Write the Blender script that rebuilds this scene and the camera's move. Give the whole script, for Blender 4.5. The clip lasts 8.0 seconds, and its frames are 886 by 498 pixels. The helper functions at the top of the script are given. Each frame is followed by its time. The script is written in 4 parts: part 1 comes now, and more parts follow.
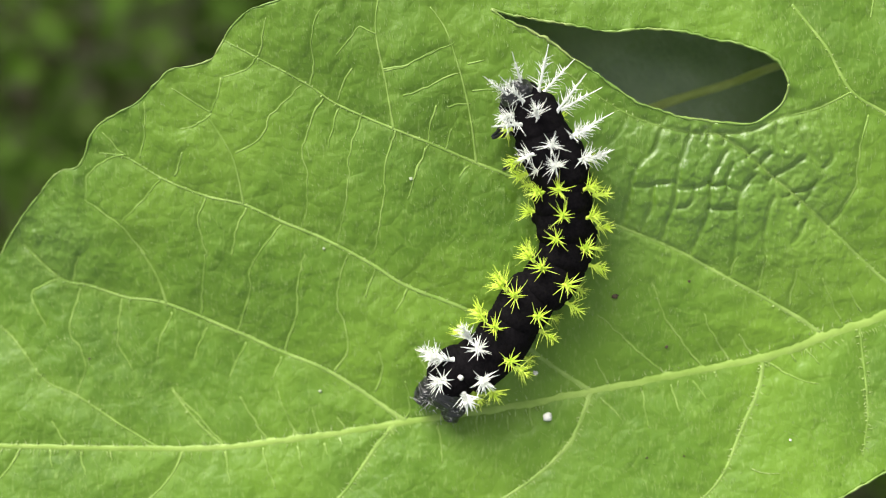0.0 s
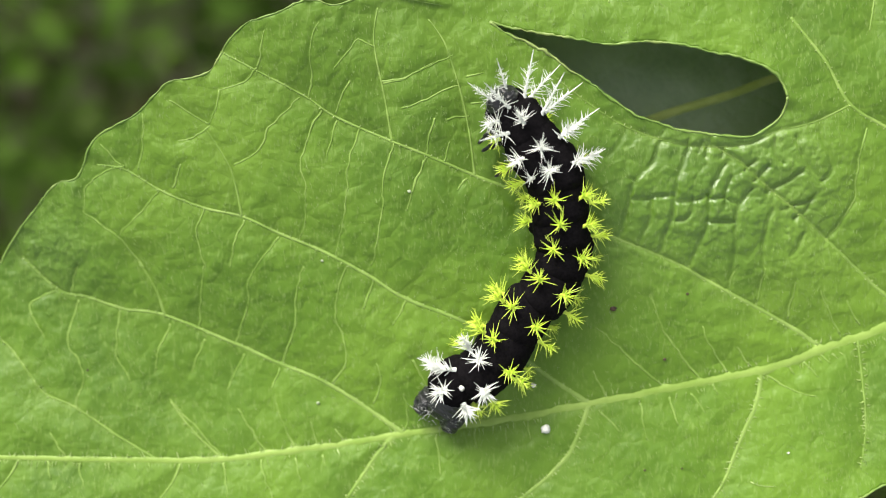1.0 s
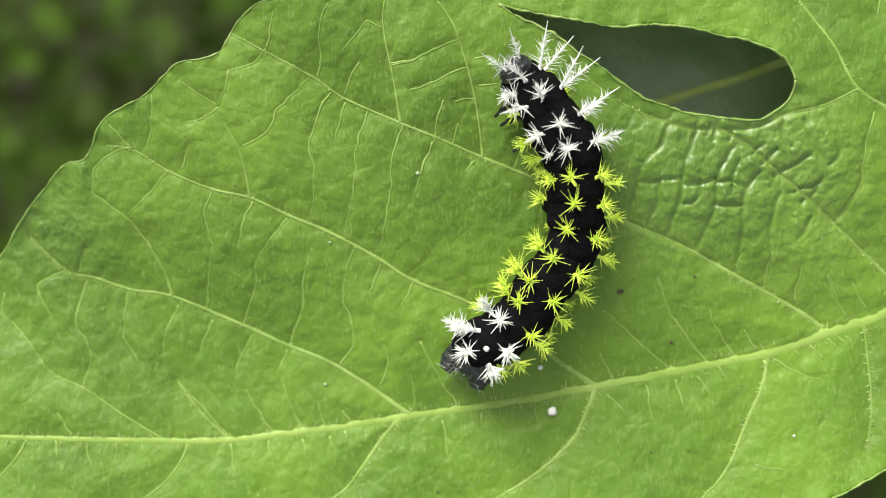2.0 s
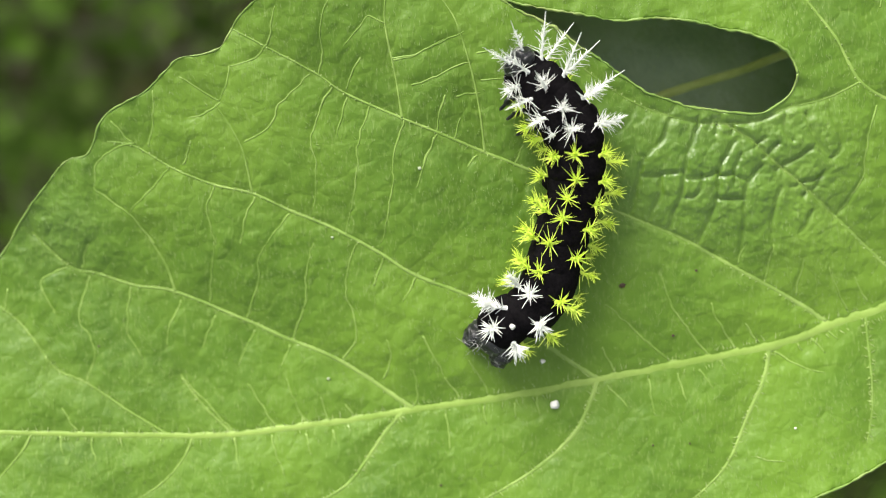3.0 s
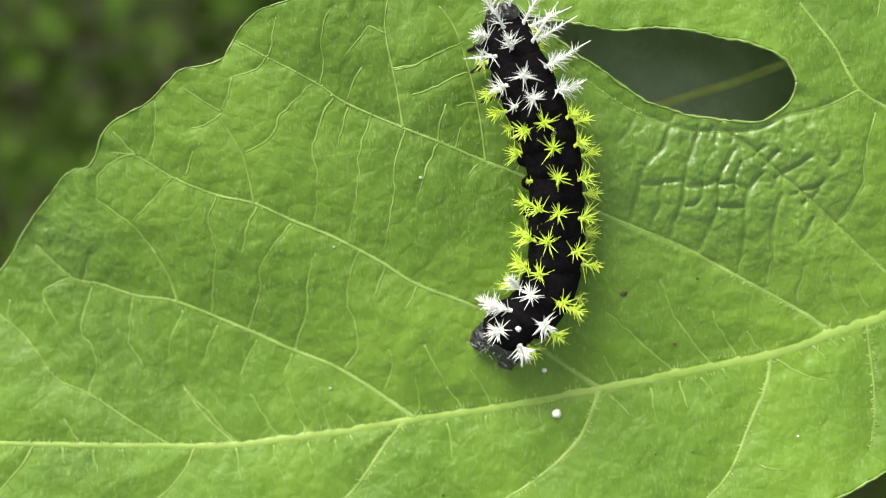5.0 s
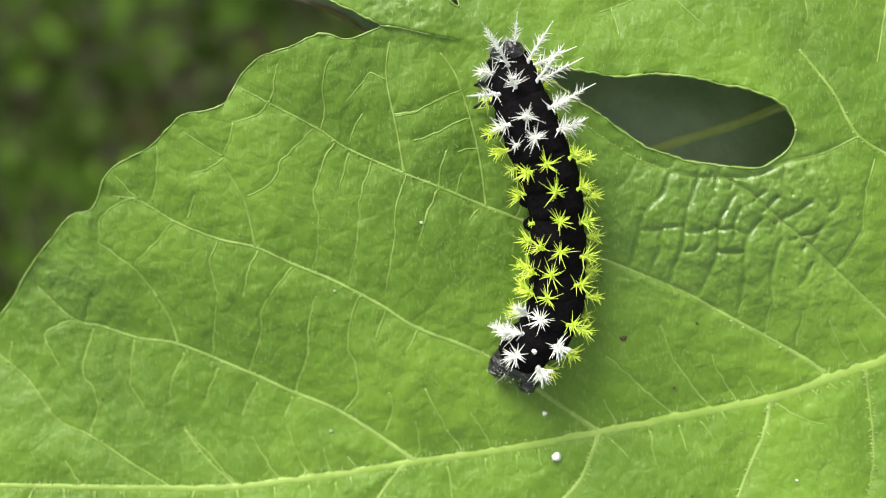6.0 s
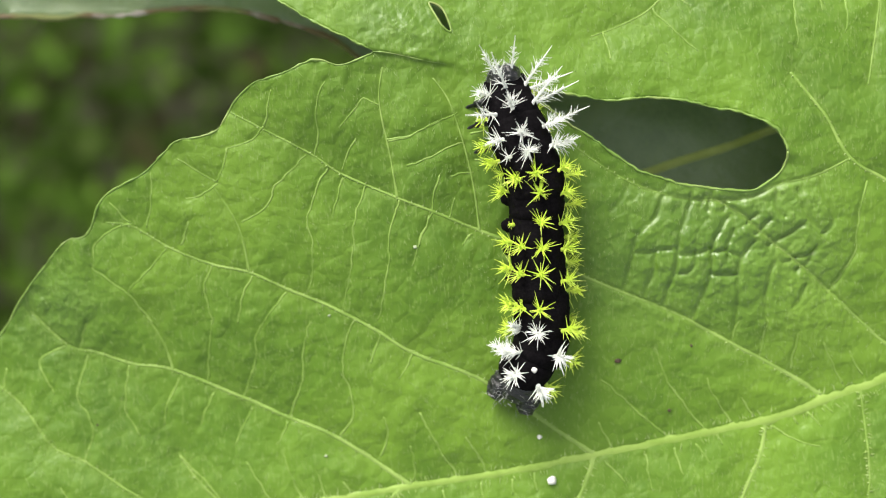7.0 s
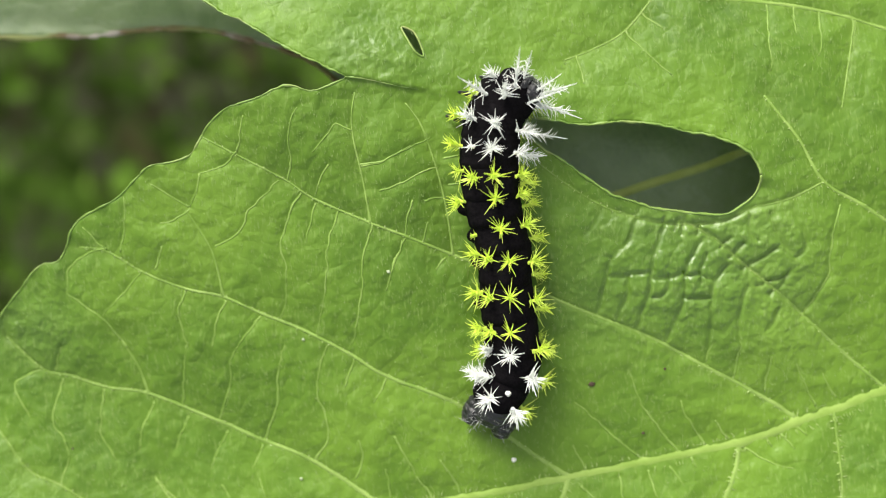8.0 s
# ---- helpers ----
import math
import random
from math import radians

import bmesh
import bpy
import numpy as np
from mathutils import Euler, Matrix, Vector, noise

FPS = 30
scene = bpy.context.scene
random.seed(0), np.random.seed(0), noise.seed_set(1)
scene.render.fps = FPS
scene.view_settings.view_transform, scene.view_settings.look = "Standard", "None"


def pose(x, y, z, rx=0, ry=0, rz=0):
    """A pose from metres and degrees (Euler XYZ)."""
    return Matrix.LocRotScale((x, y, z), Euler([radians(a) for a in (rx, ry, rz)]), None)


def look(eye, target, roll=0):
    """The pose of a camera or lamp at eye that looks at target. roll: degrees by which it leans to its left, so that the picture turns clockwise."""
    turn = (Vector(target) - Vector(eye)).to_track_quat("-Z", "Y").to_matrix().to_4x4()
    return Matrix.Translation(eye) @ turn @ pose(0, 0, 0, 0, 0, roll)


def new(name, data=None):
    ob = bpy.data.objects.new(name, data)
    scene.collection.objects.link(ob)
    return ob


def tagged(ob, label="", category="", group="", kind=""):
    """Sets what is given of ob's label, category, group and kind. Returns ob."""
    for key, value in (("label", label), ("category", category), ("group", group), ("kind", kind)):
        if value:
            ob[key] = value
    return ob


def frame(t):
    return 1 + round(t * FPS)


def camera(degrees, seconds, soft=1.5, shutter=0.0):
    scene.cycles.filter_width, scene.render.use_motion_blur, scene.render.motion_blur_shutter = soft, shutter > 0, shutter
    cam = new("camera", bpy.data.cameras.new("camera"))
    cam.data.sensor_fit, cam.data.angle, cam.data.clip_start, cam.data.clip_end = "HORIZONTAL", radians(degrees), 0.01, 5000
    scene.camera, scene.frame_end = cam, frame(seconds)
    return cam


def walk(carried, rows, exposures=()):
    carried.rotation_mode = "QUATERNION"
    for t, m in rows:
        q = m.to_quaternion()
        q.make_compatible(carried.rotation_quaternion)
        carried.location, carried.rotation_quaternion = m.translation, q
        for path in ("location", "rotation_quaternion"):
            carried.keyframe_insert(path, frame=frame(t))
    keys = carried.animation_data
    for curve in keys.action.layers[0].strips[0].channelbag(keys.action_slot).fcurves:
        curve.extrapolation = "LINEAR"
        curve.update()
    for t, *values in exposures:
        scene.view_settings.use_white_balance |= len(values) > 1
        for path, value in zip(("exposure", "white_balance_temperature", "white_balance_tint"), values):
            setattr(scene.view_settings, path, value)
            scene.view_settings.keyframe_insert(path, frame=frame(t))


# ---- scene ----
MM = 0.001
cam = camera(45.0, 8.0, soft=1.05)
cam.data.dof.use_dof = True
cam.data.dof.focus_distance = 0.1055
cam.data.dof.aperture_fstop = 13.5
PATH = [
    (0, pose(0.00350, -0.00095, 0.10975, -0.153, 1.811, -0.353)),
    (0.5, pose(0.00364, 0.00247, 0.10962, -1.293, 1.692, -0.553)),
    (1, pose(0.00369, 0.00049, 0.10970, -0.242, 1.815, -0.278)),
    (1.5, pose(0.00246, 0.00019, 0.10986, -0.752, 1.708, -0.116)),
    (2, pose(0.00278, -0.00086, 0.10998, -0.491, 1.759, -0.042)),
    (2.2, pose(0.00249, -0.00056, 0.11010, -1.075, 1.669, 0.154)),
    (3.3, pose(0.00248, 0.00073, 0.11009, -1.563, 1.725, -0.365)),
    (3.5, pose(0.00233, -0.00104, 0.11019, -0.774, 1.710, -0.072)),
    (4, pose(0.00226, -0.00087, 0.11023, -1.515, 1.667, -0.490)),
    (4.2, pose(0.00223, -0.00207, 0.11030, -0.975, 1.710, -0.394)),
    (5.3, pose(0.00265, -0.00004, 0.11050, -0.304, 1.832, -0.509)),
    (5.5, pose(0.00234, 0.00032, 0.11068, -0.159, 1.750, -0.147)),
    (6, pose(0.00261, 0.00397, 0.11074, -0.421, 1.851, -0.384)),
    (6.5, pose(0.00274, 0.00445, 0.11066, 0.018, 1.746, -0.879)),
    (7, pose(0.00322, 0.00479, 0.11086, 0.427, 1.831, -0.739)),
    (7.5, pose(0.00562, 0.00685, 0.11060, 0.848, 1.670, -0.983)),
    (8, pose(0.00580, 0.00881, 0.11078, -0.387, 1.731, -0.881)),
]
walk(cam, PATH)

# ---- light: a bright overcast sky over an open garden ----
world = bpy.data.worlds.new("overcast_sky")
scene.world = world
world.use_nodes = True
wn = world.node_tree
wn.nodes.clear()
sky = wn.nodes.new("ShaderNodeTexSky")
sky.sky_type = "NISHITA"
sky.sun_disc = False
sky.sun_elevation = radians(32)
sky.sun_rotation = radians(-27)
sky.dust_density = 4.0
sky.ozone_density = 0.6
soft_white = wn.nodes.new("ShaderNodeMixRGB")
soft_white.inputs[0].default_value = 0.6
soft_white.inputs[2].default_value = (9.0, 9.2, 9.0, 1)
back = wn.nodes.new("ShaderNodeBackground")
back.inputs["Strength"].default_value = 0.074
wout = wn.nodes.new("ShaderNodeOutputWorld")
wn.links.new(sky.outputs[0], soft_white.inputs[1])
wn.links.new(soft_white.outputs[0], back.inputs["Color"])
wn.links.new(back.outputs[0], wout.inputs["Surface"])
sun = new("sun", bpy.data.lights.new("sun", "SUN"))
sun.data.energy = 4.9
sun.data.angle = radians(35)
sun.data.color = (1.0, 0.97, 0.9)
sun.matrix_world = look((-0.5, 1.05, 0.71), (0, 0, 0))
scene.view_settings.exposure = 0.6


# ---- materials ----
def material(name, build):
    m = bpy.data.materials.new(name)
    m.use_nodes = True
    m.node_tree.nodes.clear()
    build(Nodes(m.node_tree))
    return m


class Nodes:
    """Short forms for the nodes that the materials share."""

    def __init__(self, tree):
        self.tree = tree
        self.space = self.add("ShaderNodeTexCoord").outputs["Object"]

    def add(self, kind, **values):
        n = self.tree.nodes.new(kind)
        for key, value in values.items():
            self.put(n.inputs[key.replace("_", " ")], value)
        return n

    def put(self, socket, value):
        if isinstance(value, bpy.types.NodeSocket):
            self.tree.links.new(value, socket)
        elif isinstance(value, tuple) and len(value) == 3 and socket.type == "RGBA":
            socket.default_value = (*value, 1)
        else:
            socket.default_value = value

    def noise(self, scale, detail=4.0, rough=0.55, stretch=None, at=None):
        place = at or self.space
        if stretch:
            m = self.add("ShaderNodeMapping")
            self.put(m.inputs["Vector"], place)
            m.inputs["Scale"].default_value = stretch
            place = m.outputs[0]
        n = self.add("ShaderNodeTexNoise", Scale=scale, Detail=detail, Roughness=rough)
        self.put(n.inputs["Vector"], place)
        return n.outputs["Fac"]

    def cells(self, scale, feature="F1", out="Distance", warp=0.0):
        n = self.add("ShaderNodeTexVoronoi", Scale=scale)
        n.feature = feature
        place = self.space
        if warp:
            bend = self.add("ShaderNodeTexNoise", Scale=scale * 1.3, Detail=2.0)
            self.put(bend.inputs["Vector"], self.space)
            mixed = self.add("ShaderNodeVectorMath")
            mixed.operation = "MULTIPLY_ADD"
            self.put(mixed.inputs[0], bend.outputs["Color"])
            mixed.inputs[1].default_value = (warp, warp, warp)
            self.put(mixed.inputs[2], self.space)
            place = mixed.outputs[0]
        self.put(n.inputs["Vector"], place)
        return n.outputs[out]

    def ramp(self, fac, *stops):
        n = self.add("ShaderNodeValToRGB")
        self.put(n.inputs[0], fac)
        while len(n.color_ramp.elements) < len(stops):
            n.color_ramp.elements.new(0.5)
        for e, (p, c) in zip(n.color_ramp.elements, stops):
            e.position, e.color = p, (*c, 1) if isinstance(c, tuple) else (c, c, c, 1)
        return n.outputs[0]

    def mix(self, fac, a, b, how="MIX"):
        n = self.add("ShaderNodeMixRGB")
        n.blend_type = how
        for socket, value in zip(n.inputs, (fac, a, b)):
            self.put(socket, value)
        return n.outputs[0]

    def math(self, how, a, b):
        n = self.add("ShaderNodeMath")
        n.operation = how
        self.put(n.inputs[0], a)
        self.put(n.inputs[1], b)
        return n.outputs[0]

    def bump(self, height, strength, distance, normal=None):
        n = self.add("ShaderNodeBump", Strength=strength, Distance=distance)
        self.put(n.inputs["Height"], height)
        if normal:
            self.put(n.inputs["Normal"], normal)
        return n.outputs[0]

    def surface(self, colour, roughness, normal=None, passing=None, share=0.0, **more):
        p = self.add("ShaderNodeBsdfPrincipled")
        self.put(p.inputs["Base Color"], colour)
        self.put(p.inputs["Roughness"], roughness)
        if normal:
            self.put(p.inputs["Normal"], normal)
        for key, value in more.items():
            self.put(p.inputs[key.replace("_", " ")], value)
        shader = p.outputs[0]
        if passing:
            t = self.add("ShaderNodeBsdfTranslucent")
            self.put(t.inputs["Color"], passing)
            mixed = self.add("ShaderNodeMixShader")
            mixed.inputs[0].default_value = share
            self.tree.links.new(shader, mixed.inputs[1])
            self.tree.links.new(t.outputs[0], mixed.inputs[2])
            shader = mixed.outputs[0]
        out = self.add("ShaderNodeOutputMaterial")
        self.tree.links.new(shader, out.inputs["Surface"])


def leaf_material(dark, mid, light, pale, rough, share):
    def build(n):
        wide = n.noise(38.0, 3.0)
        fine = n.noise(420.0, 5.0, 0.65)
        speck = n.noise(2600.0, 3.0, 0.7)
        net = n.ramp(n.cells(620.0, "DISTANCE_TO_EDGE"), (0.0, 0.0), (0.2, 1.0))
        colour = n.ramp(wide, (0.36, dark), (0.5, mid), (0.64, light))
        colour = n.mix(n.ramp(fine, (0.35, 0.0), (0.75, 0.5)), colour, light)
        colour = n.mix(n.math("MULTIPLY", n.ramp(net, (0.0, 0.28), (1.0, 0.0)), wide), colour, light)
        along = n.add("ShaderNodeAttribute")
        along.attribute_name = "beside_vein"
        colour = n.mix(n.math("MULTIPLY", along.outputs["Fac"], 0.75), colour, pale)
        glint_flecks = n.noise(3800.0, 2.0, 0.5, stretch=(1.0, 0.25, 1.0))
        # pale streaks: the sheen of short hairs, put into the colour
        colour = n.mix(n.ramp(glint_flecks, (0.56, 0.0), (0.72, 0.32)), colour, (0.3, 0.42, 0.12))
        stains = n.noise(75.0, 4.0, 0.6)
        colour = n.mix(n.ramp(stains, (0.6, 0.0), (0.74, 0.35)), colour, dark)
        waxy = n.ramp(n.noise(95.0, 3.0), (0.36, 0.0), (0.64, 0.2))
        shine = n.add("ShaderNodeAttribute")
        shine.attribute_name = "blistered"
        rough_here = n.math("SUBTRACT", rough - 0.06, n.math("MULTIPLY", shine.outputs["Fac"], 0.13))
        gloss = n.math("ADD", n.math("ADD", n.math("MULTIPLY", fine, 0.3), waxy), rough_here)
        mesh = n.cells(310.0, "DISTANCE_TO_EDGE", warp=0.0016)
        quilt = n.ramp(mesh, (0.0, 0.0), (0.1, 0.7), (0.35, 1.0))
        colour = n.mix(n.ramp(mesh, (0.0, 0.14), (0.05, 0.0)), colour, pale)
        first = n.bump(quilt, 0.15, 0.0003, n.bump(net, 0.16, 0.00016))
        relief = n.math("ADD", n.math("ADD", n.math("MULTIPLY", speck, 0.4), fine), n.math("MULTIPLY", glint_flecks, 0.35))
        normal = n.bump(relief, 0.32, 0.00026, first)
        n.surface(colour, gloss, normal, passing=tuple(1.7 * c for c in light), share=share, Specular_IOR_Level=n.math("ADD", n.math("MULTIPLY", shine.outputs["Fac"], 0.35), 0.43))
    return build


LEAF = material("leaf_green", leaf_material((0.062, 0.14, 0.008), (0.094, 0.194, 0.012), (0.145, 0.268, 0.02), (0.16, 0.265, 0.032), 0.36, 0.2))
LEAF_BELOW = material("leaf_grey_green", leaf_material((0.18, 0.27, 0.12), (0.28, 0.38, 0.18), (0.38, 0.47, 0.25), (0.36, 0.45, 0.22), 0.1, 0.12))


def vein_material(dark, light):
    def build(n):
        colour = n.ramp(n.noise(300.0), (0.35, dark), (0.65, light))
        n.surface(colour, 0.5, n.bump(n.noise(1800.0), 0.3, 0.0001), Specular_IOR_Level=0.35)
    return build


VEIN = material("pale_vein", vein_material((0.19, 0.3, 0.046), (0.26, 0.375, 0.08)))
FINE_VEIN = material("fine_pale_vein", vein_material((0.16, 0.272, 0.04), (0.24, 0.352, 0.08)))
VEIN_BELOW = material("olive_vein", vein_material((0.44, 0.53, 0.13), (0.55, 0.64, 0.2)))


def rim_build(n):
    colour = n.ramp(n.noise(160.0), (0.35, (0.12, 0.22, 0.03)), (0.52, (0.17, 0.27, 0.05)), (0.66, (0.24, 0.3, 0.09)), (0.78, (0.2, 0.18, 0.07)))
    n.surface(colour, 0.5)


def rim_below_build(n):
    colour = n.ramp(n.noise(110.0), (0.4, (0.24, 0.27, 0.08)), (0.5, (0.2, 0.14, 0.06)), (0.6, (0.5, 0.45, 0.38)))
    n.surface(colour, 0.6)


RIM = material("leaf_rim", rim_build)
RIM_BELOW = material("browned_rim", rim_below_build)


def velvet_build(n):
    fine = n.noise(2600.0, 4.0, 0.7)
    colour = n.ramp(fine, (0.35, (0.0028, 0.0025, 0.003)), (0.7, (0.008, 0.007, 0.008)))
    normal = n.bump(n.noise(1500.0, 4.0), 0.5, 0.00025)
    n.surface(colour, 0.85, normal, Specular_IOR_Level=0.04)


def claw_build(n):
    fine = n.noise(1500.0, 5.0, 0.7)
    colour = n.ramp(fine, (0.35, (0.005, 0.005, 0.006)), (0.58, (0.017, 0.017, 0.02)), (0.76, (0.1, 0.1, 0.11)))
    folds = n.noise(700.0, 3.0, 0.5, stretch=(0.5, 1.6, 0.5))
    n.surface(colour, 0.3, n.bump(folds, 1.0, 0.0009, n.bump(fine, 0.6, 0.0002)), Specular_IOR_Level=0.55)


VELVET = material("black_velvet", velvet_build)
HORN = material("grey_black_horn", claw_build)


def spine_material(base, tip):
    def build(n):
        colour = n.ramp(n.noise(900.0), (0.3, base), (0.7, tip))
        n.surface(colour, 0.42, passing=tip, share=0.25, Specular_IOR_Level=0.4)
    return build


WHITE = material("white_spine", spine_material((0.85, 0.87, 0.82), (0.95, 0.96, 0.93)))
LIME = material("lime_spine", spine_material((0.66, 0.85, 0.06), (0.82, 0.95, 0.2)))


def plain(a, b, rough, scale=900.0):
    def build(n):
        fac = n.noise(scale, 4.0)
        n.surface(n.ramp(fac, (0.35, a), (0.65, b)), rough, n.bump(fac, 0.5, 0.0002))
    return build


CHALK = material("chalk_white", plain((0.7, 0.69, 0.62), (0.85, 0.84, 0.8), 0.5))
BROWN = material("dark_brown", plain((0.03, 0.018, 0.008), (0.08, 0.045, 0.02), 0.7))
DULL = material("dull_grey_green", plain((0.3, 0.36, 0.2), (0.42, 0.48, 0.32), 0.6))
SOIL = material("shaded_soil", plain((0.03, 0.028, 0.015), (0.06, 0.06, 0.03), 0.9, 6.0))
DOWN = material("leaf_down", plain((0.18, 0.29, 0.06), (0.29, 0.4, 0.13), 0.5))
HAIR = material("leaf_hair", plain((0.29, 0.4, 0.11), (0.38, 0.48, 0.18), 0.5))


def understory_build(n):
    info = n.add("ShaderNodeNewGeometry").outputs["Random Per Island"]
    colour = n.ramp(info, (0.0, (0.036, 0.028, 0.014)), (0.2, (0.036, 0.056, 0.012)), (0.65, (0.05, 0.096, 0.013)), (0.96, (0.074, 0.14, 0.016)), (1.0, (0.074, 0.13, 0.018)))
    n.surface(colour, 0.85, passing=(0.06, 0.12, 0.01), share=0.2, Specular_IOR_Level=0.06)


UNDERSTORY = material("understory_green", understory_build)


# ---- mesh helpers; lengths in millimetres ----
def mesh_object(name, verts, faces, mat, parent=None, smooth=True, label=""):
    me = bpy.data.meshes.new(name)
    me.from_pydata([(x * MM, y * MM, z * MM) for x, y, z in verts], [], faces)
    if smooth:
        me.polygons.foreach_set("use_smooth", [True] * len(me.polygons))
    me.materials.append(mat)
    me.update()
    ob = new(name, me)
    ob.parent = parent
    if label:
        ob["label"] = label
    return ob


def shared(name, me, parent, m=None):
    ob = new(name, me)
    ob.parent = parent
    if m:
        ob.matrix_basis = m
    return ob


def curve(points, step=0.35, closed=False):
    """A smooth line through control points (Catmull-Rom), cut at even steps."""
    p = np.array(points, float)
    n = len(p)
    out = []
    for i in range(n if closed else n - 1):
        a, b, c, d = (p[k % n] if closed else p[min(max(k, 0), n - 1)] for k in (i - 1, i, i + 1, i + 2))
        cuts = max(2, int(np.linalg.norm(c - b) / step))
        for t in np.linspace(0, 1, cuts, endpoint=False):
            out.append(0.5 * (2 * b + (c - a) * t + (2 * a - 5 * b + 4 * c - d) * t * t + (3 * b - a - 3 * c + d) * t**3))
    if not closed:
        out.append(p[-1])
    return np.array(out)


def wobble(x, y, s, seed=0.0):
    return noise.noise((x * s + seed, y * s - seed, seed * 1.7))


def inside(poly, pts):
    """Which points lie in the polygon."""
    x, y = pts[:, 0], pts[:, 1]
    hit = np.zeros(len(pts), bool)
    x0, y0 = poly[-1]
    for x1, y1 in poly:
        if y0 != y1:
            hit ^= ((y0 > y) != (y1 > y)) & (x < (x1 - x0) * (y - y0) / (y1 - y0) + x0)
        x0, y0 = x1, y1
    return hit


def even(line, step):
    """The same line cut at even, finer steps."""
    run = np.r_[0, np.cumsum(np.linalg.norm(np.diff(line, axis=0), axis=1))]
    at = np.linspace(0, run[-1], max(2, int(run[-1] / step)))
    return np.stack([np.interp(at, run, line[:, 0]), np.interp(at, run, line[:, 1])], 1)


def tree_of(lines, step=0.0):
    from mathutils.kdtree import KDTree
    pts = np.concatenate([even(line, step) for line in lines] if step else lines)
    tree = KDTree(len(pts))
    for i, (x, y) in enumerate(pts):
        tree.insert((x, y, 0), i)
    tree.balance()
    return tree


def blade_mesh(name, outline, holes, height, step, fine_box, mat, parent, thick, ribs=None, beside=None, creased=()):
    """A leaf blade: an even net of points cut to the outline, raised by height(x, y), with a lower face and a rim wall."""
    from mathutils.geometry import delaunay_2d_cdt
    (x0, y0), (x1, y1) = outline.min(0), outline.max(0)
    pts = []
    def crumpled(g):
        inner = np.zeros(len(g), bool)
        for a, b, c, d in creased:
            inner |= (g[:, 0] > a) & (g[:, 0] < c) & (g[:, 1] > b) & (g[:, 1] < d)
        return inner

    for s, fine in ((step, True), (step * 3.0, False), (step * 0.5, None)):
        gx, gy = np.meshgrid(np.arange(x0, x1, s), np.arange(y0, y1, s))
        g = np.stack([gx.ravel(), gy.ravel()], 1)
        g += np.random.uniform(-0.22 * s, 0.22 * s, g.shape)
        a, b, c, d = fine_box
        within = (g[:, 0] > a) & (g[:, 0] < c) & (g[:, 1] > b) & (g[:, 1] < d)
        if creased:
            within = within & ~crumpled(g)
        pts.append(g[crumpled(g)] if fine is None else g[(within == fine) & ~crumpled(g)])
    pts = np.concatenate(pts)
    pts = pts[inside(outline, pts)]
    rim_tree = tree_of([outline, *holes])
    pts = np.array([p for p in pts if rim_tree.find((p[0], p[1], 0))[2] > step * 0.5])
    if ribs is not None:
        rib_tree = tree_of([ribs])
        clear = np.array([rib_tree.find((p[0], p[1], 0))[2] > 0.2 for p in pts])
        ribs = np.array([p for p in ribs if rim_tree.find((p[0], p[1], 0))[2] > step * 0.5])
        pts = np.concatenate([pts[clear], ribs])
    for h in holes:
        pts = pts[~inside(h, pts)]
    ring = len(outline)
    loops, faces_in = [outline, *holes], [list(range(ring))]
    edges, at = [], 0
    for loop in loops:
        edges += [(at + i, at + (i + 1) % len(loop)) for i in range(len(loop))]
        at += len(loop)
    every = np.concatenate([*loops, pts])
    vs, es, fs, *_ = delaunay_2d_cdt([Vector(p) for p in every], edges, faces_in, 1, 1e-5)
    flat = np.array([(v.x, v.y) for v in vs])
    mid = np.array([flat[f].mean(0) for f in fs])
    keep = np.ones(len(fs), bool)
    for h in holes:
        keep &= ~inside(h, mid)
    fs = [list(f) for f, k in zip(fs, keep) if k]
    f0 = fs[0]
    a, b, c = flat[f0[0]], flat[f0[1]], flat[f0[2]]
    if (b[0] - a[0]) * (c[1] - a[1]) - (b[1] - a[1]) * (c[0] - a[0]) < 0:
        fs = [f[::-1] for f in fs]
    top = [(x, y, height(x, y)) for x, y in flat]
    n = len(top)
    count = {}
    for f in fs:
        for i in range(len(f)):
            count[(f[i], f[(i + 1) % len(f)])] = True
    rim = [(i, j) for i, j in count if (j, i) not in count]
    verts = top + [(x, y, z - thick) for x, y, z in top]
    faces = fs + [[i + n for i in f[::-1]] for f in fs] + [[j, i, i + n, j + n] for i, j in rim]
    ob = mesh_object(name, verts, faces, mat, parent)
    near = ob.data.attributes.new("beside_vein", "FLOAT", "POINT")
    values = [beside(x, y) for x, y, _ in top] if beside else [0.0] * n
    near.data.foreach_set("value", values + values)
    taut = ob.data.attributes.new("blistered", "FLOAT", "POINT")
    values = [puckered(x, y) if beside else 0.0 for x, y, _ in top]
    taut.data.foreach_set("value", values + values)
    return ob


def rails(lines, apart=0.26, step=0.26):
    """Points along veins and beside them, for a clean furrow in the blade."""
    seen, out = set(), []
    for line in lines:
        run = np.r_[0, np.cumsum(np.linalg.norm(np.diff(line, axis=0), axis=1))]
        at = np.arange(0, run[-1], step)
        p = np.stack([np.interp(at, run, line[:, 0]), np.interp(at, run, line[:, 1])], 1)
        if len(p) < 3:
            continue
        d = np.gradient(p, axis=0)
        n = np.stack([-d[:, 1], d[:, 0]], 1) / (np.linalg.norm(d, axis=1)[:, None] + 1e-9)
        for q in (p, p + apart * n, p - apart * n):
            for x, y in q:
                key = (round(x / 0.12), round(y / 0.12))
                if key not in seen:
                    seen.add(key)
                    out.append((x, y))
    out = np.array(out)
    return out[inside(MARGIN, out)]


